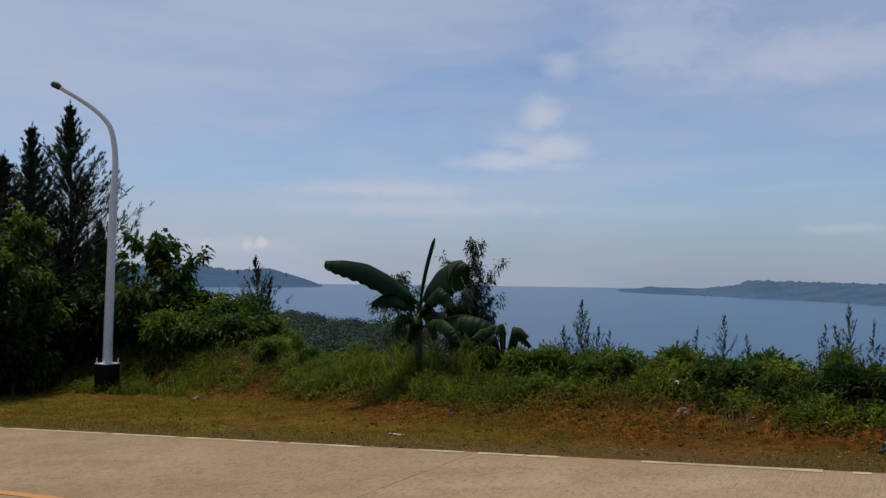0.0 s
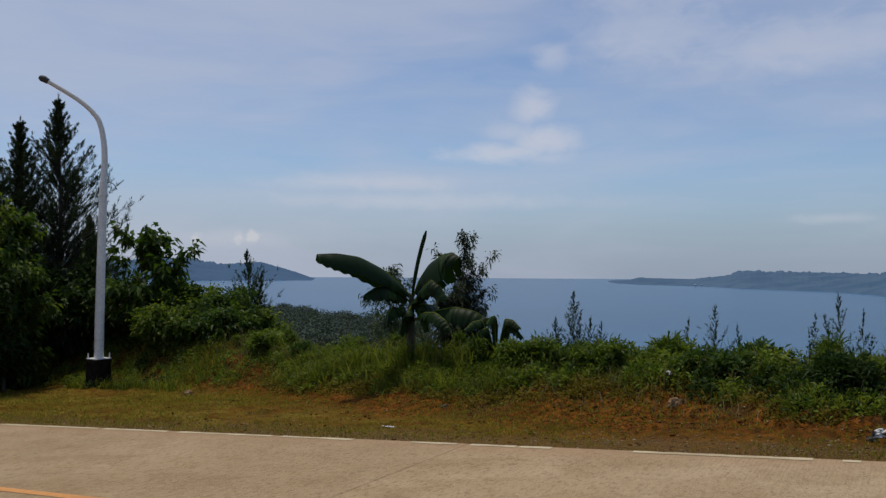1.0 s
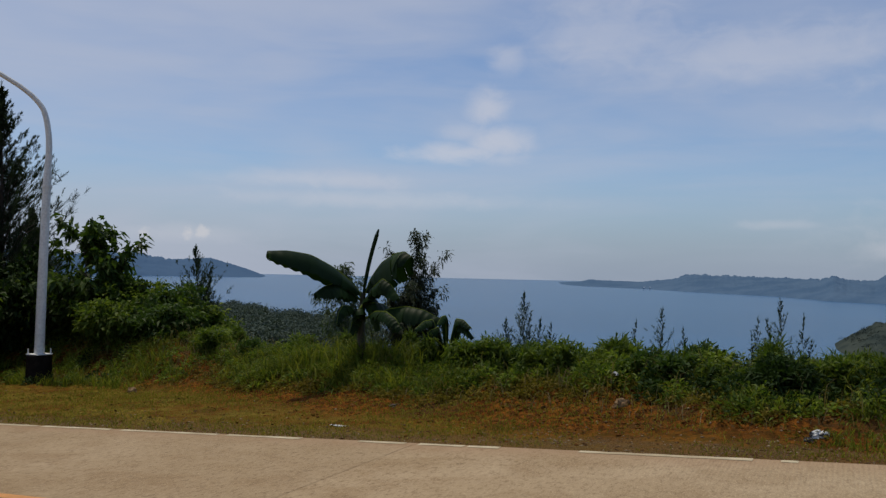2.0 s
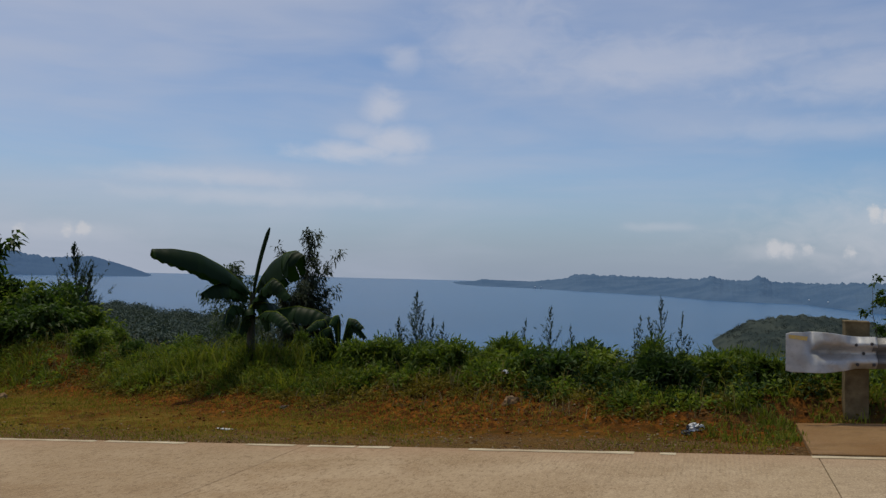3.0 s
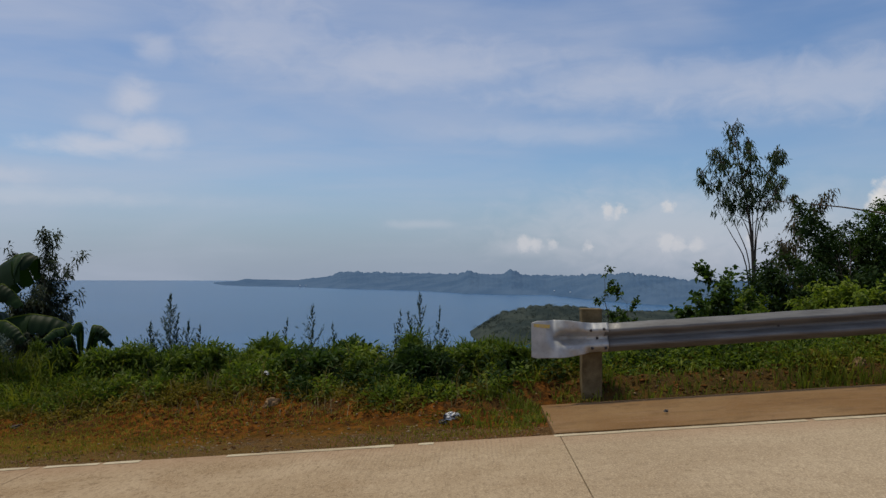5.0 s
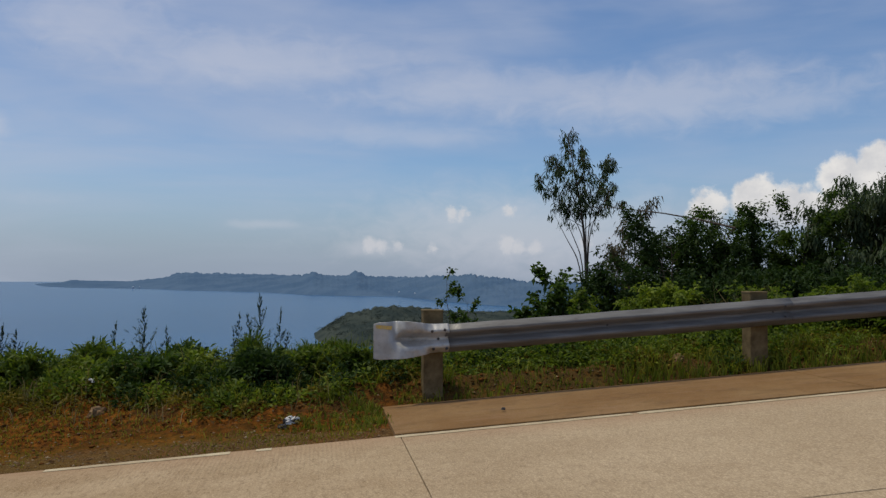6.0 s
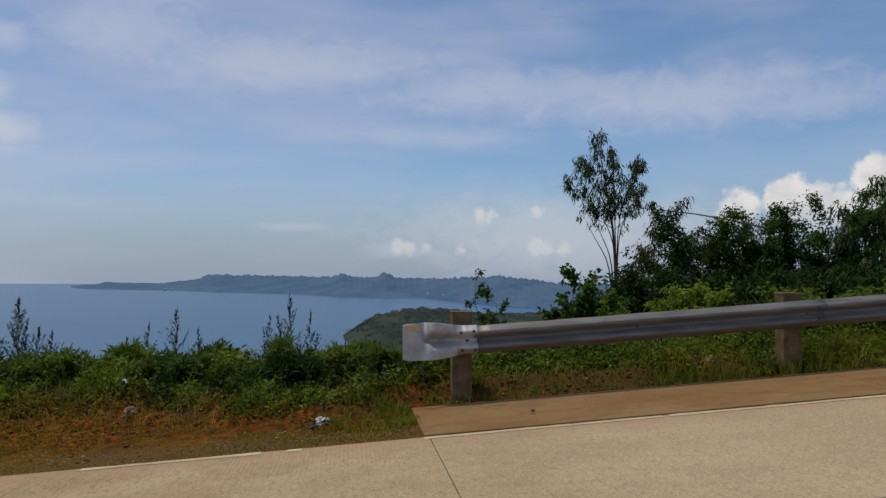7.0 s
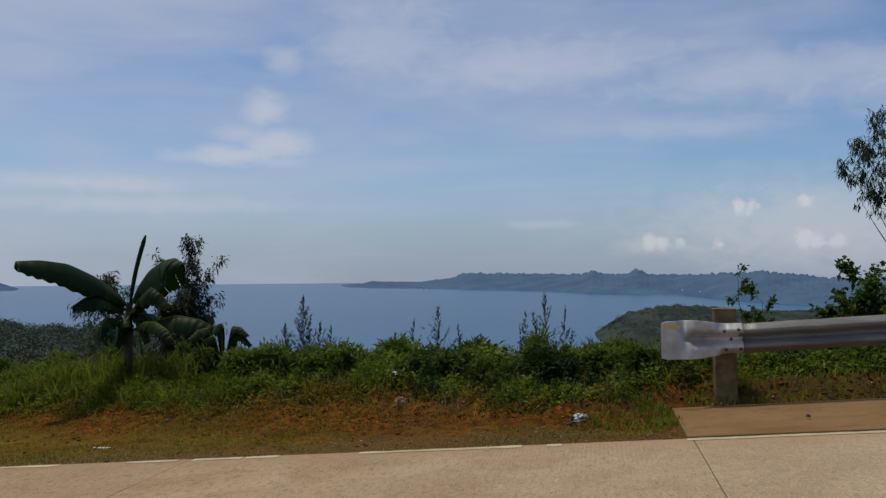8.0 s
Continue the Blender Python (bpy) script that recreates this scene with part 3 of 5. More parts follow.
ridge("backdrop_island_east", "long wooded island across the bay, haze blue in its colour",
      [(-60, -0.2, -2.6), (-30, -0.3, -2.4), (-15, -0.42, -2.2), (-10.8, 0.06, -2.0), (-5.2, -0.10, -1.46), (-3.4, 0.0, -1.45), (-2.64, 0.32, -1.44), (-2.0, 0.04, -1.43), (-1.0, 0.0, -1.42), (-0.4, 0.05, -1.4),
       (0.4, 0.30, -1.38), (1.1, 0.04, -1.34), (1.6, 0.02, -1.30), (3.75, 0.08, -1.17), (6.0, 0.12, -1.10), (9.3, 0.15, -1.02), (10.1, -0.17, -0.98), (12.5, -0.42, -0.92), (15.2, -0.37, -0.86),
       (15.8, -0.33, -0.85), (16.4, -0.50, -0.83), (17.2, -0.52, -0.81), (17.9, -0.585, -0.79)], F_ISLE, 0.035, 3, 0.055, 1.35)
ridge("backdrop_island_west", "wooded island on the horizon, haze blue in its colour",
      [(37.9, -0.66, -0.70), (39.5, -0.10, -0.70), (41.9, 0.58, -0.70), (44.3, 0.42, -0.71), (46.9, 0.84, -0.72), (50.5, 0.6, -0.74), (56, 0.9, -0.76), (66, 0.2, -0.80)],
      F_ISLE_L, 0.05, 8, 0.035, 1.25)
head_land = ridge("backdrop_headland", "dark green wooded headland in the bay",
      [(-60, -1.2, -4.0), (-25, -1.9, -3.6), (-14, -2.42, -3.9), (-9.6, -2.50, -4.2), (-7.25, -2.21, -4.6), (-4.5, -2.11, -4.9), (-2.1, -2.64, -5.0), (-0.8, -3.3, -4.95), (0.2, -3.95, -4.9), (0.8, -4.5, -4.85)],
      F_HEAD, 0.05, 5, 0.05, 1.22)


# ---------------------------------------------------------------- road
SHEAR = Matrix(((1, 0, 0, 0), (0, 1, 0, 0), (SLOPE, 0, 1, 0), (0, 0, 0, 1)))   # tilts flat pieces to the road's climb


def tilted(bm):
    bmesh.ops.transform(bm, matrix=SHEAR, verts=bm.verts)
    return bm


road = thing("road", (0, 0, 0), "pale tan concrete road in cast panels, worn and dusty", "road", kind="structure")
JOINT, PANEL = 0.79, 4.52
for k in range(-8, 8):
    for lo, hi in ((4.36, EDGE), (0.9, 4.345), (-2.6, 0.885)):
        x0, x1 = JOINT + k * PANEL + 0.0032, JOINT + (k + 1) * PANEL - 0.0032
        part("panel", tilted(box(x1 - x0, hi - lo, 0.2, ((x0 + x1) / 2, (lo + hi) / 2, -0.1), 0.003, 1)), M_ROAD, road)

edge_line = thing("edge_line", (0, 0, 0), "broken, worn white edge line painted on the road", "road marking", kind="structure")
STRIPES = [(-16.5, -11.4), (-11.16, -9.1), (-9.02, -7.83), (-7.65, -6.19), (-6.06, -5.07), (-4.37, -3.83), (-3.68, -3.2), (-3.16, -2.84), (-2.08, -0.63), (-0.42, -0.29),
           (0.74, 2.86), (2.92, 6.4), (6.44, 11.0), (11.05, 20.0)]
rng = np.random.default_rng(4)
for x0, x1 in STRIPES:
    n = max(3, int((x1 - x0) / 0.12))
    xs = np.linspace(x0, x1, n)
    lo = 7.055 + rng.normal(0, 0.004, n)
    hi = 7.135 + rng.normal(0, 0.006, n)
    z = SLOPE * xs + 0.004
    v = np.concatenate([np.stack([xs, lo, z], 1), np.stack([xs, hi, z], 1)])
    child("stripe", quads("stripe", v, [(i, i + 1, n + i + 1, n + i) for i in range(n - 1)], M_PAINT), edge_line)
centre_line = new("centre_line", quads("centre_line", [(-30, 4.27, -2.1 + 0.004), (-4.9, 4.27, -0.343 + 0.004), (-4.9, 4.37, -0.343 + 0.004), (-30, 4.37, -2.1 + 0.004)], [(0, 1, 2, 3)], M_ORANGE))
tagged(centre_line, "faded orange centre line painted on concrete", "road marking", kind="structure")

slab = thing("shoulder", (0, 0, 0), "brown-stained concrete shoulder strip beside the road", "pavement", kind="structure")
for k, (x0, x1) in enumerate(((0.75, 5.3), (5.31, 9.8), (9.81, 14.3), (14.31, 18.8))):
    part("panel", tilted(box(x1 - x0, 1.48, 0.2, ((x0 + x1) / 2, 7.905, -0.086), 0.010, 2)), M_SLAB, slab)


# ---------------------------------------------------------------- guard rail
RAIL_Y, POST_X, SPACING = 8.80, 1.31, 3.80
PROFILE = [(0.000, -0.156), (-0.010, -0.150), (-0.022, -0.140), (-0.078, -0.100), (-0.083, -0.092), (-0.083, -0.068), (-0.078, -0.060), (-0.012, -0.022), (-0.006, -0.012),
           (-0.006, 0.012), (-0.012, 0.022), (-0.078, 0.060), (-0.083, 0.068), (-0.083, 0.092), (-0.078, 0.100), (-0.022, 0.140), (-0.010, 0.150), (0.000, 0.156)]


def rail_z(x):
    return SLOPE * x + 0.675


def sheet(rows, thick, mat, name, parent, label=""):
    """A curved sheet with thickness from rows of points."""
    a = np.array(rows, float)
    n, m = a.shape[:2]
    back = a + [0, thick, 0]
    v = np.concatenate([a.reshape(-1, 3), back.reshape(-1, 3)])
    f, o = [], n * m
    for i in range(n - 1):
        for j in range(m - 1):
            k = i * m + j
            f += [(k, k + 1, k + m + 1, k + m), (o + k, o + k + m, o + k + m + 1, o + k + 1)]
    ring = [j for j in range(m)] + [i * m + m - 1 for i in range(1, n)] + [(n - 1) * m + j for j in range(m - 2, -1, -1)] + [i * m for i in range(n - 2, 0, -1)]
    for p, q in zip(ring, ring[1:] + ring[:1]):
        f.append((p, o + p, o + q, q))
    return child(name, quads(name, v, f, mat), parent, label)


def beam_rows(x0, x1, n, lift=0.0, seed=0):
    r = np.random.default_rng(seed)
    rows = []
    for x in np.linspace(x0, x1, n):
        w = r.normal(0, 0.0022, 2)
        rows.append([(x, RAIL_Y - 0.125 + d + lift + w[0], rail_z(x) + 0.95 * h - 0.006 + w[1]) for d, h in PROFILE])
    return rows


def bolt(x, y, z, parent, r=0.017):
    bm = bmesh.new()
    bmesh.ops.create_cone(bm, cap_ends=True, segments=8, radius1=r, radius2=r * 0.75, depth=0.018)
    bmesh.ops.rotate(bm, matrix=Matrix.Rotation(radians(90), 3, "X"), verts=bm.verts)
    bmesh.ops.translate(bm, vec=(x, y, z), verts=bm.verts)
    return part("bolt", bm, M_DARK, parent, "dark rusty bolt head")


rail = thing("guard_rail", (POST_X, RAIL_Y, SLOPE * POST_X), "galvanised steel guard rail on concrete posts, dented end plate", "guard rail")
rail.location = (0, 0, 0)
beams = []
for k in range(4):
    beams.append(sheet(beam_rows(POST_X + 0.10 + k * SPACING - 0.0, POST_X + 0.10 + (k + 1) * SPACING + 0.16, 22, 0.004 * (k % 2), k), 0.004, M_STEEL, "beam", rail))
# the end wing: the section runs out into a flat flared plate, its valley closing in a sharp fold
rows = []
for s in np.linspace(0, 1, 44):
    x = POST_X + 0.14 - s * 0.80
    row = []
    for d, h in PROFILE:
        late = 0.28 + 0.46 * (1 - min(1.0, abs(h) / 0.085))          # the valley reaches further out than the lips
        flat = float(smooth(np.array(s), late - 0.06, late + 0.06))
        hh = h * (0.97 + 0.27 * float(smooth(np.array(s), 0.15, 0.6)) - 0.10 * max(0.0, (s - 0.93) / 0.07) * (abs(h) > 0.12))
        dd = d * (1 - flat) - 0.083 * flat - 0.02 * s
        crease = 0.13 * max(0.0, (h + 0.02) / 0.17) * max(0.0, 1 - abs(s - 0.70) / 0.12) - 0.03 * max(0.0, -h / 0.15) * max(0.0, 1 - abs(s - 0.66) / 0.12)
        dent = 0.12 * max(0.0, 1 - abs(s - 0.50) / 0.25) * max(0.0, 1 - abs(h) / 0.075)
        crumple = 0.007 * math.sin(23 * s + 31 * h) * math.sin(47 * s - 23 * h) * (0.25 + math.exp(-((s - 0.35) / 0.22) ** 2))
        row.append((x, RAIL_Y - 0.131 + dd + crease + dent + crumple, rail_z(x) + hh + 0.030 * s))
    rows.append(row)
wing = sheet(rows, 0.004, M_ZINC, "end_wing", rail, "dented flat steel end plate")
for dx, dz in ((-0.045, 0.085), (0.09, 0.09), (0.03, -0.004), (0.11, -0.105), (-0.03, -0.10)):
    x = POST_X + dx
    bolt(x, RAIL_Y - (0.222 if abs(dz) > 0.03 else 0.145), rail_z(x) + dz, wing)
for k in range(1, 4):
    for dx, dz, o in ((0.05, 0.0, 0.135), (0.16, 0.06, 0.205), (0.16, -0.06, 0.205), (-1.9, 0.0, 0.135)):
        x = POST_X + k * SPACING + dx
        bolt(x, RAIL_Y - o, rail_z(x) + dz, beams[k], 0.013)
v = np.array([(0, 0, 0), (0.17, 0, -0.012), (0.16, 0, -0.05), (0.0, 0, -0.035)]) + [POST_X - 0.635, RAIL_Y - 0.242, rail_z(POST_X - 0.66) + 0.200]
child("paint_mark", quads("paint_mark", v, [(0, 1, 2, 3)], M_YELLOW), wing, "chipped yellow paint mark")


def guard_post(x, high, label):
    z = float(ground_z(x, RAIL_Y + 0.1))
    top = SLOPE * x + high
    p = thing("guard_post", (x, RAIL_Y, z), label, "post", "guard rail posts")
    bm = box(0.215, 0.20, top - z + 0.35, (0, 0.115, (top - z - 0.35) / 2), 0.014, 2)
    part("shaft", bm, M_POST, p)
    part("cap", box(0.224, 0.208, 0.022, (0, 0.115, top - z - 0.004), 0.008, 2), M_POST, p, "weathered pale post top")
    block = box(0.16, 0.022, 0.26, (0, 0.003, rail_z(x) - z), 0.004, 1)
    part("bracket", block, M_DARK, p, "dark steel spacer behind the rail")
    return p


guard_post(POST_X, 0.965, "square weathered concrete guard rail post, brown stained")
for k in range(1, 5):
    guard_post(POST_X + k * SPACING - 0.03, 0.90, "square concrete guard rail post with grass at its foot")


# ---------------------------------------------------------------- street lamp
LAMP = (-14.88, 11.58)
lz = float(ground_z(*LAMP))
lamp = thing("street_lamp", (LAMP[0], LAMP[1], lz), "white painted steel lamp post without its lantern, in a dark footing", "street lamp")
bm = bmesh.new()
bmesh.ops.create_cone(bm, cap_ends=True, segments=20, radius1=0.27, radius2=0.245, depth=0.95)
bmesh.ops.bevel(bm, geom=[e for e in bm.edges if e.verts[0].co.z > 0.4 and e.verts[1].co.z > 0.4], offset=0.02, segments=2, affect="EDGES")
bmesh.ops.translate(bm, vec=(0, 0, 0.07), verts=bm.verts)
for vert in bm.verts:
    vert.co += Vector((math.sin(vert.co.z * 31 + vert.co.x * 9), math.cos(vert.co.z * 27 + vert.co.y * 11), 0)) * 0.008
part("footing", bm, M_FOOTING, lamp, "dark crumbling concrete footing")
plate = part("base_plate", box(0.36, 0.36, 0.02, (0, 0, 0.555), 0.004, 1), M_POLE, lamp)
for sx in (-1, 1):
    for sy in (-1, 1):
        bm = bmesh.new()
        bmesh.ops.create_cone(bm, cap_ends=True, segments=6, radius1=0.016, radius2=0.012, depth=0.12)
        bmesh.ops.translate(bm, vec=(sx * 0.15, sy * 0.15, 0.61), verts=bm.verts)
        part("anchor_bolt", bm, M_POLE, plate)
# in the plane across the view: right is (0.615, 0.788)
side = np.array([0.615, 0.788, 0.0])
line = [(0.0, 0.56), (0.0, 1.2), (0.01, 2.4), (0.025, 3.6), (0.035, 4.37), (0.05, 4.75), (0.035, 5.1), (-0.015, 5.42), (-0.09, 5.66), (-0.28, 5.88), (-0.52, 6.06), (-0.80, 6.22), (-1.09, 6.38)]
ks = np.linspace(0, len(line) - 1, 60)
L = np.array(line)
px_, pz_ = np.interp(ks, np.arange(len(L)), L[:, 0]), np.interp(ks, np.arange(len(L)), L[:, 1])
for _ in range(3):
    px_[1:-1] = (px_[:-2] + 2 * px_[1:-1] + px_[2:]) / 4
    pz_[1:-1] = (pz_[:-2] + 2 * pz_[1:-1] + pz_[2:]) / 4
path = side * px_[:, None] + np.array([0, 0, 1.0]) * pz_[:, None]
rad = np.interp(pz_, [0.5, 4.3, 4.35, 6.4], [0.100, 0.080, 0.068, 0.046])
pole = child("pole", quads("pole", *tube(path, rad, 16), M_POLE, True), lamp)
cp = side * 0.033
part_path = np.array([cp + [0, 0, 4.0], cp + [0, 0, 4.03], cp + [0, 0, 4.06]])
child("collar", quads("collar", *tube(part_path, [0.1, 0.103, 0.1], 16), M_POLE, True), pole)
wire = [cp + side * a + np.array([0, 0, b]) for a, b in ((-0.1, 4.05), (0.0, 4.28), (0.1, 4.32), (0.2, 4.28), (0.27, 4.16))]
child("cable", quads("cable", *tube(wire, [0.009] * 5, 6), M_DARK, True), pole, "loose dark cable end")
tip = path[-1]
end = [tip - side * -0.02 + [0, 0, -0.015], tip - side * 0.05 + [0, 0, 0.03], tip - side * 0.12 + [0, 0, 0.05], tip - side * 0.16 + [0, 0, 0.06]]
child("lantern_bracket", quads("lantern_bracket", *tube(end, [0.058, 0.07, 0.066, 0.03], 10), M_DARK, True), pole, "dark empty lantern fitting")


# ---------------------------------------------------------------- trees and bushes
def spot(az, r):
    """Plan position by bearing from the viewpoint (degrees, left is plus) and distance, with the ground's height."""
    x, y = -math.sin(radians(az)) * r, math.cos(radians(az)) * r
    return x, y, float(ground_z(x, y))


def seen(az, el, r):
    """A place by bearing, elevation and distance from the viewpoint."""
    return np.array([-math.sin(radians(az)) * r, math.cos(radians(az)) * r, EYE + r * math.tan(radians(el))])


def woody(name, label, category, az, r, top, mat, seed, spread=1.0, shape="round", stems=1, n_branch=30, first=0.15, pitch=45, arch=0.2, clusters=7, per=14,
          size=0.12, leaf=(0.10, 0.035), hang=0.0, trunk=0.05, lean=0.0, group="", twist=0.15, bark=None):
    """A tree or bush: one tapering stem or several, limbs, and a crown of single leaves set in clusters along the limbs.
    top: elevation of the tip from the eye (degrees); shape: round, cone or open."""
    rng = np.random.default_rng(seed)
    x, y, z = spot(az, r)
    height = EYE + r * math.tan(radians(top)) - z
    ob = thing(name, (x, y, z), label, category, group)
    wood, limbs, P, D, T = [], [], [], [], []
    for s in range(stems):
        h = height * (1 if s == 0 else rng.uniform(0.55, 0.92))
        a = rng.uniform(0, 2 * np.pi)
        tilt = np.array([math.cos(a), math.sin(a), 0]) * (rng.uniform(0.1, 0.35) * spread if s else 0.0) + np.array([lean, 0, 0])
        t = np.linspace(0, 1, 10)
        wander = np.cumsum(rng.normal(0, 0.012 * height, (10, 3)) * [1, 1, 0], 0) * t[:, None]
        stem = np.stack([tilt[0] * t ** 1.3, tilt[1] * t ** 1.3, h * t - 0.12 * (1 - t)], 1) + wander
        wood.append(tube(stem, trunk * (1 - 0.88 * t) * (0.7 if s else 1), 7))
        for k in range(n_branch):
            f = first + (1 - first) * ((k + rng.uniform(0, 1)) / n_branch) ** 0.85
            if shape == "cone":
                reach = spread * ((1.02 - f) ** 0.85 + 0.05)
            elif shape == "open":
                reach = spread * (0.45 + 0.55 * math.sin(math.pi * min(1, 0.15 + 0.65 * f)))
            else:
                reach = spread * math.sqrt(max(0.06, 1 - ((f - 0.5) / 0.56) ** 2))
            reach *= rng.uniform(0.55, 1.15)
            base = np.array([np.interp(f, t, stem[:, i]) for i in range(3)])
            a = rng.uniform(0, 2 * np.pi)
            e = radians(pitch + rng.normal(0, 12) + (22 * f * f if shape != "cone" else 12 * f))
            thin = 1 - 0.62 * f if shape == "cone" else 1.0
            d = np.array([math.cos(a) * math.cos(e), math.sin(a) * math.cos(e), math.sin(e)])
            u = np.linspace(0, 1, 6)
            limb = base + d * reach * u[:, None] + np.array([0, 0, 1]) * (arch * reach * u ** 2)[:, None] + np.cumsum(rng.normal(0, twist * 0.12 * reach, (6, 3)), 0) * u[:, None]
            limbs.append(tube(limb, trunk * 0.34 * (1.05 - f * 0.6) * (1 - 0.85 * u), 4))
            for q in rng.uniform(0.25, 1.02, clusters):
                c = np.array([np.interp(min(q, 1), u, limb[:, i]) for i in range(3)])
                taper = thin * (1.15 - 0.75 * min(q, 1)) if shape == "cone" else thin
                P.append(c + rng.normal(0, size * 0.5 * taper, (per, 3)))
                D.append(rng.normal(0, 1, (per, 3)) * (0.42 if shape == "cone" else 0.75) + d * 0.8 + np.array([0, 0, -hang]))
                T.append(np.full(per, taper))
    P, D, T = np.concatenate(P), np.concatenate(D), np.concatenate(T)
    wood, limbs = join(wood), join(limbs)
    fit_z = height / np.percentile(P[:, 2], 99.7)
    P[:, 2] *= fit_z
    wood[0][:, 2] *= fit_z
    limbs[0][:, 2] *= fit_z
    stem_ob = child("trunk", quads("trunk", *wood, bark or M_BARK, True), ob)
    child("branchwork", quads("branchwork", *limbs, bark or M_BARK, True), stem_ob)["kind"] = "stuff"
    L = leaf[0] * rng.uniform(0.6, 1.25, len(P)) * (0.35 + 0.65 * T)
    child("crown", quads("crown", *leaves(rng, P, D, L, leaf[1] * rng.uniform(0.7, 1.2, len(P)), 0.2 + 0.3 * hang), mat), ob)
    return ob


def casuarina(label, az, r, top, seed, spread, n_branch, twigs, per, twig, needle, trunk, first=0.05, stems=1, group="", name="casuarina_tree", fan=0.25, sweep=18, mat=None):
    """A feathery conifer-like tree: a straight leader, upswept limbs, and plumes of thin needles on short twigs."""
    rng = np.random.default_rng(seed)
    x, y, z = spot(az, r)
    height = EYE + r * math.tan(radians(top)) - z
    ob = thing(name, (x, y, z), label, "tree", group)
    wood, limbs, P, D, L = [], [], [], [], []
    for s in range(stems):
        h = height * (1 if s == 0 else rng.uniform(0.5, 0.85))
        a = rng.uniform(0, 2 * np.pi)
        t = np.linspace(0, 1, 12)
        tilt = np.array([math.cos(a), math.sin(a)]) * (fan * height * rng.uniform(0.5, 1) if s else 0.0)
        stem = np.stack([tilt[0] * t, tilt[1] * t, h * t - 0.1 * (1 - t)], 1) + np.cumsum(rng.normal(0, 0.006 * h, (12, 3)) * [1, 1, 0], 0)
        wood.append(tube(stem, trunk * (1.02 - t) * (0.7 if s else 1), 7))
        for k in range(n_branch if s == 0 else n_branch // 2):
            f = first + (0.97 - first) * ((k + rng.random()) / (n_branch if s == 0 else n_branch // 2)) ** 0.9
            reach = spread * ((1 - f) ** 1.1 + 0.012) * rng.uniform(0.4, 1.25) * (1 if s == 0 else 0.6)
            base = np.array([np.interp(f, t, stem[:, i]) for i in range(3)])
            a, e = rng.uniform(0, 2 * np.pi), radians(sweep + 38 * f + rng.normal(0, 9))
            d = np.array([math.cos(a) * math.cos(e), math.sin(a) * math.cos(e), math.sin(e)])
            u = np.linspace(0, 1, 6)
            limb = base + d * reach * u[:, None] + np.array([0, 0, 0.22]) * (reach * u ** 2)[:, None]
            limbs.append(tube(limb, trunk * 0.22 * (1.1 - f) * (1.02 - u), 4))
            q = np.append(rng.uniform(0.1, 1.0, twigs - 1), 1.0)
            c = np.stack([np.interp(q, u, limb[:, i]) for i in range(3)], 1)
            way = d * 0.75 + np.array([0, 0, 0.6]) + rng.normal(0, 0.30, (twigs, 3))
            way /= np.linalg.norm(way, axis=1)[:, None]
            size = twig * rng.uniform(0.5, 1.3, twigs) * (1.15 - 0.5 * q) * (0.10 + 0.90 * (1 - f))
            v = rng.uniform(0, 1, (twigs, per))
            P.append((c[:, None] + way[:, None] * (size[:, None] * v)[..., None]).reshape(-1, 3))
            D.append((way[:, None] * 1.0 + rng.normal(0, 0.26, (twigs, per, 3))).reshape(-1, 3))
            L.append((needle[0] * rng.uniform(0.5, 1.2, (twigs, per)) * (1.15 - 0.6 * v) * (0.32 + 0.68 * (1 - f))).ravel())
        # the leader's own tip
        v = rng.uniform(0.90, 1.0, per * 3)
        P.append(np.stack([np.interp(v, t, stem[:, i]) for i in range(3)], 1))
        D.append(rng.normal(0, 0.2, (per * 3, 3)) + [0, 0, 1.0])
        L.append(needle[0] * rng.uniform(0.4, 0.9, per * 3))
    P, D, L = np.concatenate(P), np.concatenate(D), np.concatenate(L)
    stem_ob = child("trunk", quads("trunk", *join(wood), M_BARK, True), ob)
    child("branchwork", quads("branchwork", *join(limbs), M_BARK, True), stem_ob)["kind"] = "stuff"
    child("crown", quads("crown", *leaves(rng, P, D, L, needle[1] * rng.uniform(0.7, 1.3, len(P)), 0.05), mat or L_NEEDLE), ob)
    return ob


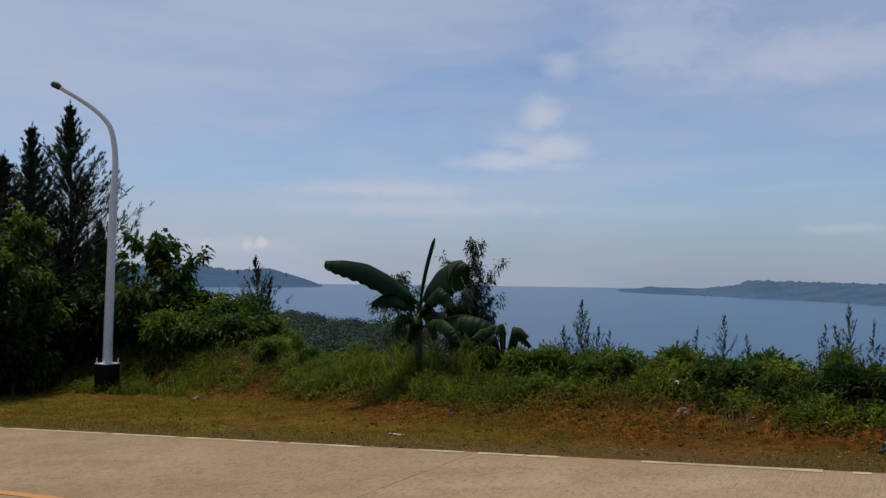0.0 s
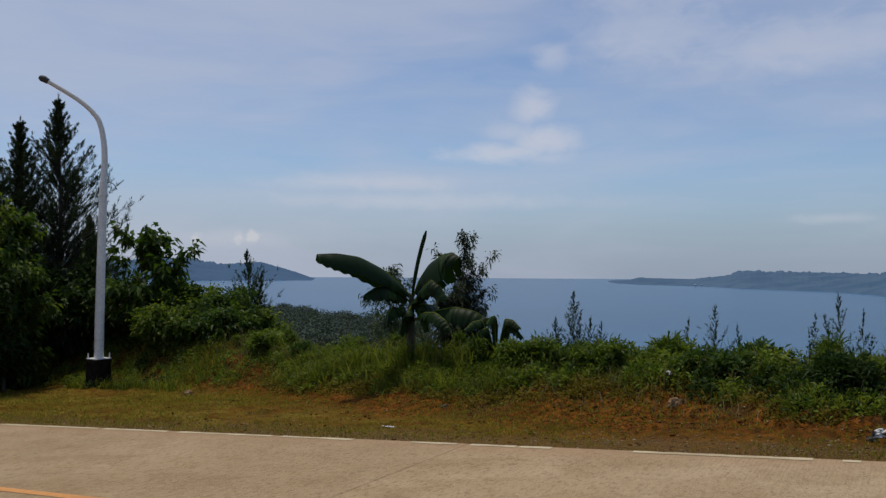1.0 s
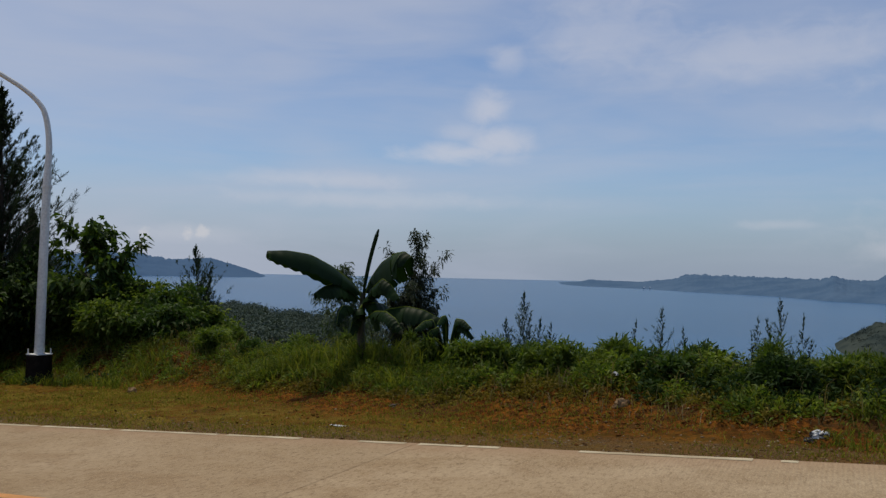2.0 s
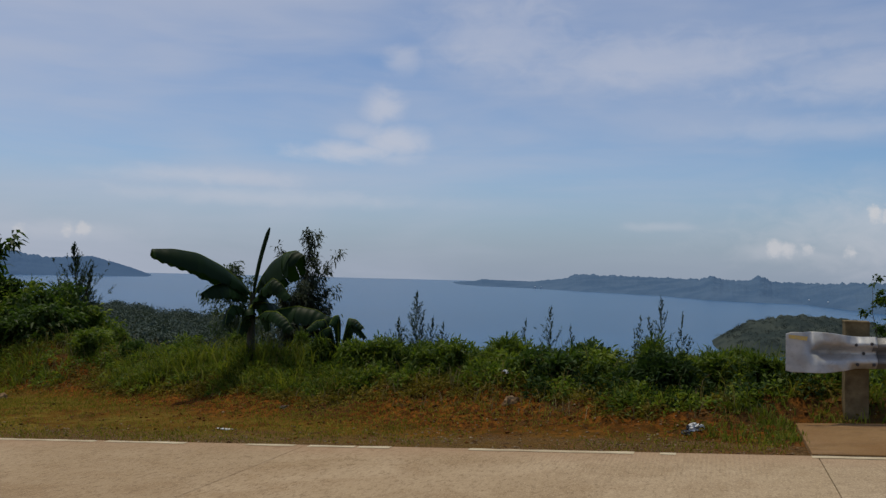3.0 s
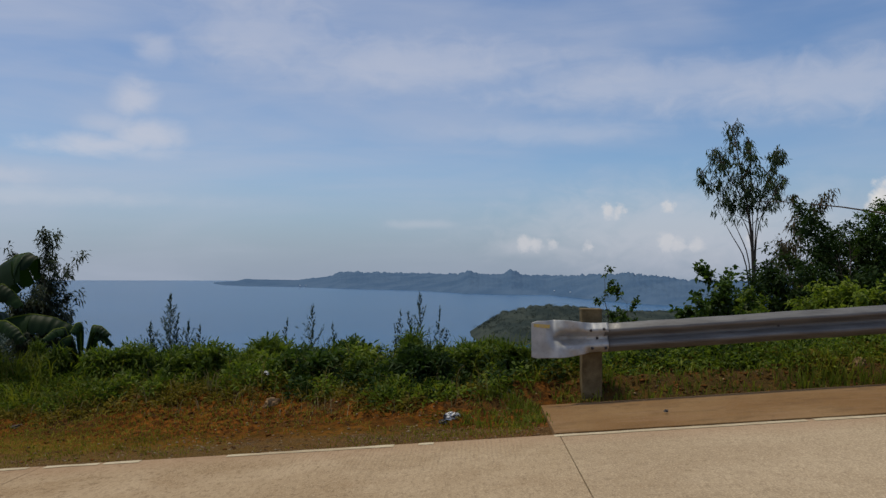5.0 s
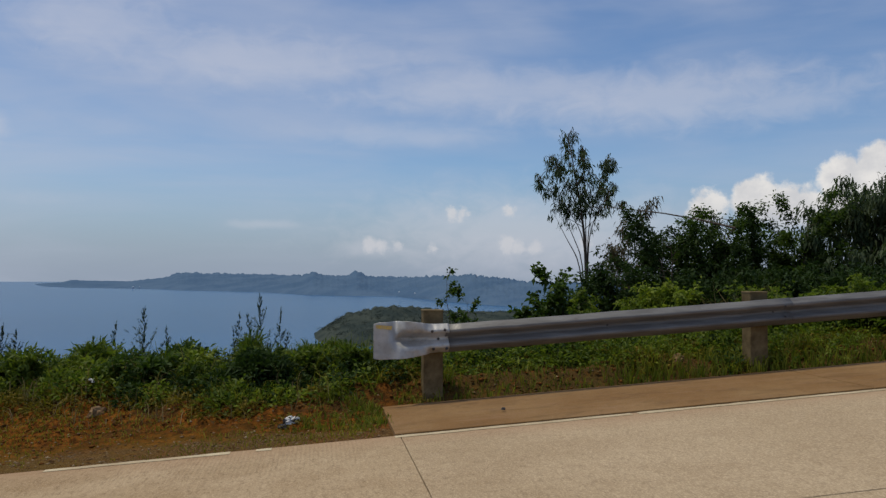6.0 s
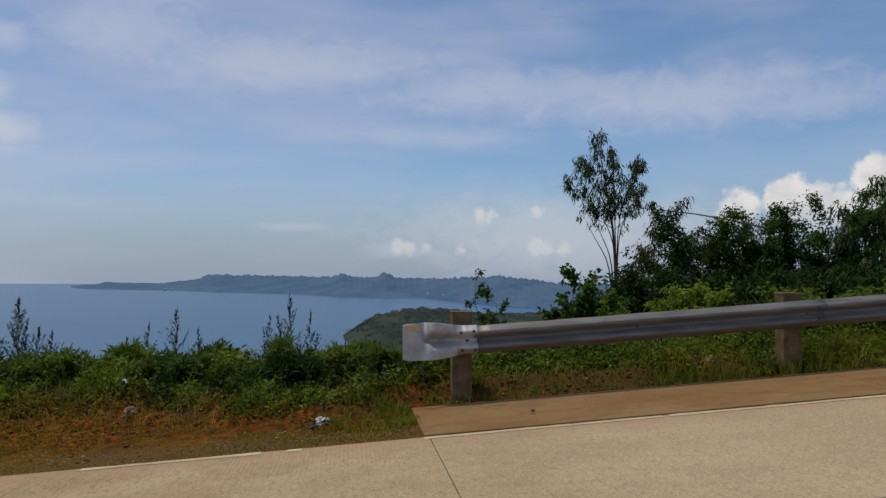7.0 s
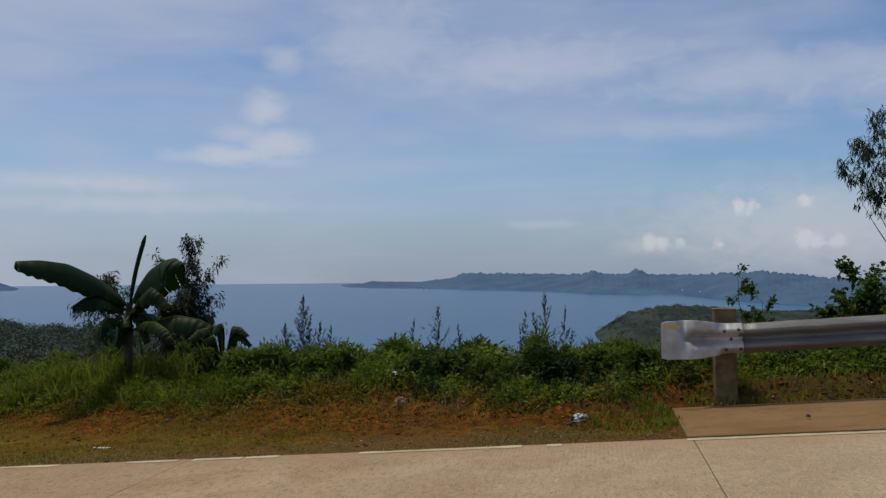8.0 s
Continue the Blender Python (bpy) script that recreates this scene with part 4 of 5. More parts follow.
def tassel_tree(label, az, r, stems, seed, mat, tassels, drop, leaf, trunk):
    """A slender tree with bare lower stems; its leaves hang in tassels from the upper shoots.
    stems: for each, bearings and elevations that it passes, and the share of it that is bare."""
    rng = np.random.default_rng(seed)
    x, y, z = spot(az, r)
    at = np.array([x, y, z])
    ob = thing("drooping_tree", (x, y, z), label, "tree")
    wood, limbs, P, D = [], [], [], []
    for way, bare in stems:
        pts = np.array([(0, 0, -0.1)] + [seen(a, e, r + rng.uniform(-0.5, 0.5)) - at for a, e in way])
        t = np.linspace(0, 1, 16)
        stem = np.stack([np.interp(t, np.linspace(0, 1, len(pts)), pts[:, i]) for i in range(3)], 1)
        for _ in range(4):
            stem[1:-1] = (stem[:-2] + 2 * stem[1:-1] + stem[2:]) / 4
        wood.append(tube(stem, trunk * (1.04 - 0.95 * t) * (0.40 if wood else 1), 7))
        for k in range(int(tassels * (1 - bare))):
            f = bare + (1 - bare) * rng.random() ** 0.8
            base = np.array([np.interp(f, t, stem[:, i]) for i in range(3)])
            a, e = rng.uniform(0, 2 * np.pi), radians(rng.uniform(25, 70))
            d = np.array([math.cos(a) * math.cos(e), math.sin(a) * math.cos(e), math.sin(e)])
            reach = rng.uniform(0.15, 1.0) * (1.2 - 0.75 * f)
            u = np.linspace(0, 1, 7)
            shoot = base + d * reach * u[:, None] - np.array([0, 0, 1.0]) * (drop * 0.5 * np.clip(u - 0.5, 0, 1) ** 2 * 4)[:, None]
            limbs.append(tube(shoot, 0.011 * (1.05 - 0.85 * u), 4))
            n = rng.integers(14, 30)
            q = rng.uniform(0.35, 1.0, n)
            c = np.stack([np.interp(q, u, shoot[:, i]) for i in range(3)], 1)
            P.append(c + rng.normal(0, 0.035, (n, 3)) - np.array([0, 0, 1.0]) * rng.uniform(0, drop * 0.5, n)[:, None])
            D.append(rng.normal(0, 0.35, (n, 3)) + d * 0.25 + np.array([0, 0, -1.0]))
    P, D = np.concatenate(P), np.concatenate(D)
    stem_ob = child("trunk", quads("trunk", *join(wood), M_BARK, True), ob)
    child("branchwork", quads("branchwork", *join(limbs), M_BARK, True), stem_ob)["kind"] = "stuff"
    child("crown", quads("crown", *leaves(rng, P, D, leaf[0] * rng.uniform(0.6, 1.3, len(P)), leaf[1] * rng.uniform(0.7, 1.2, len(P)), 0.1), mat), ob)
    return ob


# the dark stand on the west side
for a, r, e, sp, sd, lab in ((54.7, 23.5, 10.8, 2.7, 11, "tall dark feathery casuarina behind the lamp post"), (56.8, 23.5, 9.2, 2.6, 12, "dark feathery casuarina with a slim pointed top"),
                             (58.6, 22.5, 7.4, 2.4, 13, "dark casuarina at the edge of the stand"), (53.0, 24.5, 3.4, 1.2, 18, "low dark casuarina behind the lamp post"), (60.5, 22.5, 6.4, 2.0, 19, "dark casuarina on the outside of the stand")):
    casuarina(lab, a, r, e, sd, sp * 1.05, 320, 14, 16, 0.50, (0.24, 0.0105), 0.11, group="casuarinas of the stand")
woody("broadleaf_bush", "large-leaved olive green bush in front of casuarinas", "bush", 57.9, 20.5, 2.9, L_BROAD, 14, 1.05, "round", 4, 22, 0.06, 15, 0.1, 9, 13, 0.20, (0.22, 0.085), 0.35, 0.05)
# extra crown of lighter leaves, added to paint the bush's sunlit top
woody("broadleaf_bush", "lighter olive large-leaved bush top, sunlight in its colour", "bush", 57.5, 19.8, 3.9, L_SHRUB, 141, 0.95, "open", 4, 13, 0.5, 12, 0.0, 7, 10, 0.16, (0.20, 0.075), 0.4, 0.04)
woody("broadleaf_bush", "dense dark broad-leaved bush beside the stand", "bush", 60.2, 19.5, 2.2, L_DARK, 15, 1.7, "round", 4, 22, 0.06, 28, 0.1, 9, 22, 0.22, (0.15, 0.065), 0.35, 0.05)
woody("broadleaf_bush", "dark bush in the stand, shade painted into its leaves", "bush", 53.4, 22.0, 0.4, L_DARK, 16, 1.6, "round", 4, 22, 0.04, 26, 0.1, 9, 18, 0.22, (0.17, 0.07), 0.35, 0.04)
woody("young_tree", "young large-leaved tree beside the lamp post", "tree", 49.6, 20.5, 2.85, L_BROAD, 17, 1.25, "open", 2, 15, 0.3, 22, 0.2, 6, 10, 0.16, (0.24, 0.115), 0.5, 0.04)
for k, (a, r, e, sp) in enumerate(((50.6, 21.5, -0.7, 1.3), (48.6, 21.0, -0.8, 1.3), (46.6, 20.3, -1.1, 1.3), (44.6, 20.0, -1.2, 1.2), (42.6, 19.6, -2.4, 1.0), (52.2, 22.4, -1.6, 1.1), (47.6, 19.2, -2.4, 0.9), (44.9, 18.6, -2.6, 0.9))):
    woody("leafy_shrub", "leafy green shrub on the overgrown bank", "bush", a, r, e, L_BROAD if k % 2 else L_SHRUB, 20 + k, sp, "round", 4, 17, 0.05, 25, 0.15, 8, 15, 0.2, (0.15, 0.06), 0.3, 0.03, group="shrubs of the west bank")
casuarina("slender grey-green casuarina sapling", 42.9, 20.8, 1.3, 30, 1.7, 80, 12, 10, 0.30, (0.16, 0.009), 0.04, 0.08, 4, name="casuarina_sapling", fan=0.20, sweep=26, mat=L_SAPLING)

# behind the banana plant
woody("acacia_sapling", "slender tree with drooping grey-green foliage", "tree", 28.2, 16.2, 2.6, L_ACACIA, 31, 0.80, "open", 4, 22, 0.15, 40, 0.25, 8, 15, 0.11, (0.12, 0.030), 0.6, 0.03)
woody("acacia_sapling", "small sapling behind banana leaves", "tree", 32.9, 16.0, 0.3, L_DROOP, 32, 0.6, "open", 2, 16, 0.12, 35, 0.2, 7, 12, 0.11, (0.13, 0.03), 0.6, 0.02)
for k, (a, r, e, sp, den) in enumerate(((20.2, 12.6, -1.3, 0.42, 46), (19.1, 12.7, -3.1, 0.34, 26), (21.5, 12.8, -3.2, 0.34, 26), (18.3, 12.6, -3.4, 0.25, 20), (11.0, 12.0, -2.1, 0.44, 24), (9.4, 12.2, -3.3, 0.25, 16), (12.6, 12.0, -3.0, 0.25, 16), (3.5, 11.4, -1.3, 0.44, 28), (2.2, 11.5, -2.3, 0.28, 18), (5.0, 11.5, -2.6, 0.28, 16))):
    casuarina("thin feathery casuarina sapling on the bank", a, r, e, 40 + k, sp * 1.45, int(den * 1.6), 12, 7, 0.075, (0.078, 0.0038), 0.008, 0.10, 2, "saplings along the crest", "casuarina_sapling", 0.14, 30, L_SAPLING)

# the east side, behind the rail
woody("leafy_sprig", "thin young tree with paired leaflets", "tree", -11.0, 12.2, -0.9, L_BROAD, 50, 0.42, "open", 3, 7, 0.25, 30, 0.2, 7, 7, 0.05, (0.085, 0.045), 0.1, 0.014)
woody("leafy_sprig", "bending leafy shoot beside the rail", "tree", -9.8, 12.4, 0.5, L_BROAD, 51, 0.22, "open", 1, 9, 0.4, 20, 0.0, 5, 6, 0.04, (0.075, 0.04), 0.3, 0.013, lean=-0.22)
tassel_tree("slender open tree with bare stems and hanging leaf tassels", -18.8, 22.0,
            ((((-18.8, 0.6), (-18.6, 3.4), (-18.1, 6.6), (-17.5, 9.8)), 0.44), (((-18.8, 1.0), (-18.5, 3.2), (-17.0, 5.4), (-15.2, 7.0)), 0.58), (((-18.8, 1.0), (-18.6, 3.9), (-17.4, 6.4), (-16.2, 8.4)), 0.56),
             (((-18.8, 1.0), (-18.9, 3.6), (-19.5, 6.0), (-20.4, 7.9)), 0.58), (((-18.8, 1.0), (-19.0, 3.2), (-19.7, 4.9), (-21.0, 6.2)), 0.64), (((-18.8, 1.0), (-18.7, 4.0), (-18.7, 6.6), (-18.5, 8.7)), 0.48),
             (((-18.6, 0.6), (-17.8, 1.9), (-17.1, 3.2), (-16.5, 4.5)), 0.97), (((-18.7, 0.8), (-18.1, 2.2), (-17.5, 3.6), (-17.0, 5.0)), 0.95)), 152, L_DROOP, 60, 0.36, (0.155, 0.032), 0.055)
woody("drooping_tree", "brownish tree with hanging foliage", "tree", -22.0, 20.5, 5.4, L_RUSSET, 53, 1.3, "open", 3, 20, 0.3, 25, 0.25, 7, 13, 0.15, (0.15, 0.038), 1.2, 0.05)
woody("round_leaved_bush", "dark round-leaved bush on the slope", "bush", -16.3, 15.5, 0.5, L_BROAD, 54, 0.75, "round", 3, 18, 0.2, 25, 0.2, 8, 11, 0.10, (0.11, 0.08), 0.1, 0.03)
for k, (a, r, e, sp) in enumerate(((-24.8, 17.8, 4.1, 1.7), (-27.6, 18.5, 4.75, 1.6), (-30.4, 18.0, 3.9, 1.7), (-32.4, 18.5, 5.1, 1.5), (-23.4, 19.2, 2.9, 1.3), (-26.2, 19.4, 3.6, 1.4), (-29.0, 19.0, 3.6, 1.4), (-31.6, 19.2, 3.4, 1.4))):
    woody("layered_tree", "green layered broad-leaved tree behind the rail", "tree", a, r, e, L_BROAD if k < 4 and k % 2 else L_DARK, 60 + k, sp, "open", 3, 18, 0.2, 10, 0.1, 13, 26, 0.16, (0.105, 0.042), 0.15, 0.05, group="trees behind the rail")
for k, (a, r, e, sp) in enumerate(((-34.8, 19.5, 5.8, 1.6), (-37.6, 20.0, 7.2, 1.7), (-40.5, 19.5, 7.4, 1.7), (-43.5, 19.0, 6.5, 1.7))):
    woody("drooping_tree", "dense dark tree with hanging foliage", "tree", a, r, e, L_DROOP, 70 + k, sp, "open", 3, 26, 0.12, 26, 0.2, 10, 20, 0.18, (0.17, 0.042), 1.2, 0.06, group="trees behind the rail")
for k, (a, r, e, sp) in enumerate(((-18.3, 16.5, 0.6, 1.1), (-20.6, 16.0, 1.2, 1.2), (-23.2, 16.0, 1.2, 1.2), (-26.2, 15.5, 0.8, 1.2), (-29.0, 15.5, 0.7, 1.2), (-32.0, 15.2, 1.0, 1.3), (-35.2, 15.0, 1.2, 1.3), (-38.5, 15.0, 1.4, 1.3), (-42, 14.6, 1.4, 1.3))):
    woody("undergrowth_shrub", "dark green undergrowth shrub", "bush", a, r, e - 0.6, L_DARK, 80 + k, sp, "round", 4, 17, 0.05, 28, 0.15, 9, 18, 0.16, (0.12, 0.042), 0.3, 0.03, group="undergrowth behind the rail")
for k, (a, r, e, sp) in enumerate(((-18.4, 13.0, -1.0, 0.45), (-22.9, 12.6, -0.7, 0.55), (-25.0, 12.4, -0.5, 0.5), (-30.6, 12.2, -0.6, 0.65), (-34.5, 12.2, -0.2, 0.7), (-38.0, 12.0, 0.1, 0.7))):
    woody("bright_shrub", "yellow-green shrub growing close behind the rail", "bush", a, r, e, L_BRIGHT if k in (1, 2) else L_SHRUB, 95 + k, sp, "round", 4, 12, 0.05, 32, 0.2, 7, 12, 0.09, (0.085, 0.04), 0.2, 0.015, group="bright shrubs behind the rail")

# a dead limb that leans out of the trees
limb = [seen(-19.2, 4.75, 19.5), seen(-20.6, 4.7, 19.3), seen(-22.2, 4.5, 19.1), seen(-24.0, 4.25, 18.9), seen(-26.2, 3.8, 18.6), seen(-28.5, 3.2, 18.4)]
dead = thing("dead_branch", tuple(limb[-1]), "bare leaning branch among the trees", "branch")
child("limb", quads("limb", *tube(np.array(limb) - limb[-1], [0.004, 0.008, 0.012, 0.016, 0.02, 0.026], 6), M_BARK, True), dead)

# shrubs along the crest: a few kinds, built once and repeated
rng = np.random.default_rng(77)
kinds = []
for k, (mat, lf, sp, h, st, pit) in enumerate(((L_SHRUB, (0.14, 0.032), 0.34, -4.7, 7, 52), (L_BRIGHT, (0.12, 0.033), 0.30, -5.0, 7, 50), (L_BROAD, (0.14, 0.040), 0.38, -4.6, 7, 48), (L_SHRUB, (0.18, 0.022), 0.27, -4.2, 10, 66), (L_SHRUB, (0.10, 0.030), 0.42, -5.3, 7, 30))):
    a = 17.5 - 4.5 * k
    kinds.append(woody("crest_shrub", ("leafy green shrub on the crest of the bank", "fresh green low shrub on the bank", "dark green leafy shrub on the bank", "narrow-leaved green shrub on the bank", "low spreading green shrub on the bank")[k], "bush",
                       a, 11.0 if a > 5 else 10.4, h, mat, 120 + k, sp, "open", st, 8, 0.05, pit, 0.2, 5, 6, 0.08, lf, 0.1, 0.007, twist=0.5, group="shrubs along the crest"))
for k in range(176):
    x = (rng.uniform(-5.5, 1.4) if k % 4 else rng.uniform(-12.5, -5.5)) if k < 140 else rng.uniform(1.6, 10.0)
    y = float(crest(np.array(x))) + rng.uniform(-0.2, 1.0)
    s = rng.uniform(0.35, 1.05) * (0.85 if x < -7 else 1.0) * (0.62 if x > 0.6 else 0.78 if x > -1.2 else 1) * (0.75 if y < float(crest(np.array(x))) - 0.4 else 1)
    w = s * rng.uniform(0.75, 1.25)
    copy_thing(kinds[(0, 1, 2, 3, 3, 3, 4, 0, 1)[rng.integers(0, 9)]], Matrix.LocRotScale((x, y, float(ground_z(x, y))), Euler((0, 0, rng.uniform(0, 6.3))), (w, w, s)))


# the dark leaf colour here paints the shade low on the bank
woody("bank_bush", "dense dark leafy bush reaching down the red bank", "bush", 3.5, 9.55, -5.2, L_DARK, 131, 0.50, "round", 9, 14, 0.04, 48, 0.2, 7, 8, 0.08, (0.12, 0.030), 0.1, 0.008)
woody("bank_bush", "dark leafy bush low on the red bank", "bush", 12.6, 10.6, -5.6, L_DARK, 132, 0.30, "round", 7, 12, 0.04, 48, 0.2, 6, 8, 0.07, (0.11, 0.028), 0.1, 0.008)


# ---------------------------------------------------------------- banana plants
def banana_leaf(ob, pts, width, roll, seed, torn=0.3):
    """A long blade on an arching midrib; its halves hang, waved and torn along the side veins."""
    rng = np.random.default_rng(seed)
    P = np.array(pts, float)
    n = 52
    t = np.linspace(0, 1, n)
    k = np.linspace(0, 1, len(P))
    mid = np.stack([np.interp(t, k, P[:, i]) for i in range(3)], 1)
    for _ in range(4):
        mid[1:-1] = (mid[:-2] + 2 * mid[1:-1] + mid[2:]) / 4
    tang = np.gradient(mid, axis=0)
    tang /= np.linalg.norm(tang, axis=1)[:, None]
    side = np.cross(tang, [0, 0, 1.0])
    side /= np.linalg.norm(side, axis=1)[:, None] + 1e-9
    up = np.cross(side, tang)
    w = width * np.clip(np.sin(np.pi * np.clip((t - 0.06) / 0.97, 0, 1)) ** 0.45, 0.02, 1) * (t > 0.05)
    halves = []
    for sgn in (-1, 1):
        a = radians(roll * sgn)
        pieces, start = [], 2
        while start < n - 1:
            stop = min(n - 1, start + int(rng.integers(5, 12) + (1 - torn) * 9))
            idx = np.arange(start, stop + 1)
            extra = rng.uniform(-0.25, 0.25) * torn
            hangs = radians(34) + extra + 0.3 * rng.random()
            rows = []
            for q, drop in ((0.0, 0.0), (0.35, 0.10), (0.7, 0.32), (1.0, 0.62)):
                wav = (0.008 + 0.02 * torn) * np.sin(idx * 1.25 + sgn + q * 1.5) * q
                out = side[idx] * sgn * math.cos(a + hangs * q) - up[idx] * math.sin(hangs * q + 0.12) + up[idx] * math.sin(a) * 0.0
                shrink = 1.0 - (0.06 * q if torn else 0)
                rows.append(mid[idx] + out * (w[idx] * q * shrink)[:, None] - np.array([0, 0, 1.0]) * (w[idx] * drop * 0.5 + wav)[:, None])
            g = np.stack(rows, 1)
            m = 4
            i, j = np.meshgrid(np.arange(len(idx) - 1), np.arange(m - 1), indexing="ij")
            kk = i * m + j
            pieces.append((g.reshape(-1, 3), np.stack([kk, kk + 1, kk + m + 1, kk + m], -1).reshape(-1, 4)))
            start = stop
        halves += pieces
    blade = child("leaf", quads("leaf", *join(halves), L_BANANA, True), ob)
    child("midrib", quads("midrib", *tube(mid, 0.017 * (1.1 - t), 6), L_BRIGHT, True), blade, "pale green leaf midrib")


bx, by, bz = spot(31.6, 13.4)
banana = thing("banana_plant", (bx, by, bz), "young banana plant with broad dark green leaves and a rolled spear", "banana plant")
O = np.array([bx, by, bz])
stem_top = seen(31.55, -1.6, 13.4) - O
st = np.linspace(0, 1, 8)[:, None]
child("stem", quads("stem", *tube(stem_top * st + [0, 0, -0.08] * (1 - st), np.interp(st[:, 0], [0, 1], [0.085, 0.045]), 10), M_STEM, True), banana)
sp0, sp1 = seen(31.5, -1.7, 13.4) - O, seen(30.55, 2.85, 13.3) - O
u = np.linspace(0, 1, 12)[:, None]
bend = np.sin(u * math.pi) * np.array([-0.03, 0, 0.0])
child("spear", quads("spear", *tube(sp0 * (1 - u) + sp1 * u + bend, np.interp(u[:, 0], [0, 0.3, 0.9, 1], [0.02, 0.032, 0.034, 0.012]), 10), L_BANANA, True), banana, "rolled upright new leaf")
banana_leaf(banana, [seen(31.5, -2.0, 13.4) - O, seen(32.3, -0.9, 13.3) - O, seen(33.6, 0.1, 13.1) - O, seen(35.2, 0.95, 12.9) - O, seen(36.8, 1.2, 12.75) - O, seen(38.15, 1.15, 12.65) - O], 0.29, 0, 1, 0.2)
banana_leaf(banana, [seen(31.5, -2.0, 13.4) - O, seen(31.0, -0.6, 13.4) - O, seen(30.3, 0.5, 13.3) - O, seen(29.4, 1.15, 13.2) - O, seen(28.7, 1.35, 13.1) - O, seen(28.2, 1.0, 13.0) - O], 0.42, 0, 2, 0.25)
banana_leaf(banana, [seen(31.6, -2.2, 13.4) - O, seen(32.6, -1.4, 13.2) - O, seen(33.5, -1.0, 13.0) - O, seen(34.2, -1.2, 12.9) - O, seen(34.9, -1.7, 12.8) - O], 0.22, 0, 3, 0.5)
banana_leaf(banana, [seen(31.4, -2.3, 13.4) - O, seen(30.8, -1.2, 13.1) - O, seen(30.2, -0.6, 13.0) - O, seen(29.6, -1.0, 12.9) - O, seen(29.0, -1.9, 12.8) - O], 0.2, 0, 4, 0.5)
banana_leaf(banana, [seen(31.0, -3.4, 13.3) - O, seen(29.8, -2.75, 13.0) - O, seen(28.5, -2.5, 12.8) - O, seen(27.2, -2.75, 12.7) - O, seen(26.0, -3.4, 12.6) - O], 0.24, 0, 5, 0.7)
banana_leaf(banana, [seen(31.3, -3.4, 13.2) - O, seen(30.6, -2.9, 12.9) - O, seen(29.9, -2.9, 12.6) - O, seen(29.2, -3.4, 12.4) - O, seen(28.8, -4.1, 12.3) - O], 0.14, 0, 6, 1.0)
banana_leaf(banana, [seen(31.8, -3.2, 13.4) - O, seen(32.4, -2.6, 13.2) - O, seen(32.9, -2.5, 13.0) - O, seen(33.2, -3.0, 12.9) - O, seen(33.3, -3.8, 12.8) - O], 0.12, 0, 7, 0.9)
for k, (a1, e1, a2, e2, r2) in enumerate(((30.0, -2.4, 29.0, -4.2, 13.6), (30.8, -1.9, 30.3, -4.2, 13.9), (31.9, -2.8, 32.4, -4.4, 13.2))):
    banana_leaf(banana, [stem_top * 0.85, seen((31.5 + a1) / 2, e1 + 0.1, 13.1) - O, seen(a1, e1, (13.3 + r2) / 2) - O, seen((a1 + a2) / 2, (e1 + e2) / 2 + 0.3, r2 + 0.1) - O, seen(a2, e2, r2) - O], 0.17, 0, 60 + k, 1.0)
sx_, sy_, sz_ = spot(25.6, 12.6)
S0 = np.array([sx_, sy_, sz_])
sucker = thing("banana_sucker", (sx_, sy_, sz_), "small banana sucker with short pale leaves", "banana plant")
child("stem", quads("stem", *tube(np.array([(0, 0, -0.05), (0, 0, 0.2), (0.0, 0, 0.28)]), [0.045, 0.038, 0.025], 8), M_STEM, True), sucker)
for k, (a0, e0, a1, e1) in enumerate(((26.6, -3.4, 27.9, -4.1), (25.0, -3.3, 23.9, -3.9), (25.7, -3.1, 26.3, -3.7), (24.8, -3.7, 23.7, -4.6), (26.2, -3.9, 27.3, -4.8))):
    m0, m1 = seen(a0, e0, 12.5) - S0, seen(a1, e1, 12.3) - S0
    banana_leaf(sucker, [np.array([0, 0, 0.22]), m0, (m0 + m1) / 2 + [0, 0, 0.05], m1], 0.095, 0, 30 + k, 0.4)

# ---------------------------------------------------------------- grass, turf and stones
rng = np.random.default_rng(5)


def scatter(n, x0, x1, lo, hi):
    """Points between two offsets from the crest line."""
    x = rng.uniform(x0, x1, n)
    y = crest(x) + rng.uniform(lo, hi, n)
    return x, y


def field(x, y, seed=0.0):
    return 0.5 + 0.5 * lumps(x * 0.9, y * 1.1, seed)


def cover(x, y):
    """How far the weeds have spread over the soil: tongues that run down the bank."""
    d = y - crest(x) + 0.45 * smooth(-x, 4.5, 6.5) + 0.60 * lumps(x * 1.05, y * 0.6, 3.0) + 0.22 * lumps(x * 3.3, y * 2.7, 1.0)
    return smooth(d, -0.95, -0.15) * ((x < 0.65) | (y > 8.78)) * (1 - 0.35 * smooth(x, 0.7, 1.2) * smooth(y, 9.6, 9.2)) * (1 - 0.82 * smooth(-x, 8.8, 11.0))


def tufts(n, x0, x1, lo, hi, per, high, wide, lean, keep):
    """Grass in tufts: blades that spring from common feet."""
    x, y = scatter(n, x0, x1, lo, hi)
    ok = rng.random(n) < keep(x, y)
    x, y = x[ok], y[ok]
    s = rng.uniform(0.5, 1.25, len(x))
    s, x, y = np.repeat(s, per), np.repeat(x, per), np.repeat(y, per)
    x, y = x + rng.normal(0, 0.045, len(x)) * s, y + rng.normal(0, 0.045, len(x)) * s
    p = np.stack([x, y, ground_z(x, y) - 0.01], 1)
    return blades(rng, p, high * s * rng.uniform(0.35, 1.1, len(x)), wide * rng.uniform(0.5, 1.5, len(x)), lean)


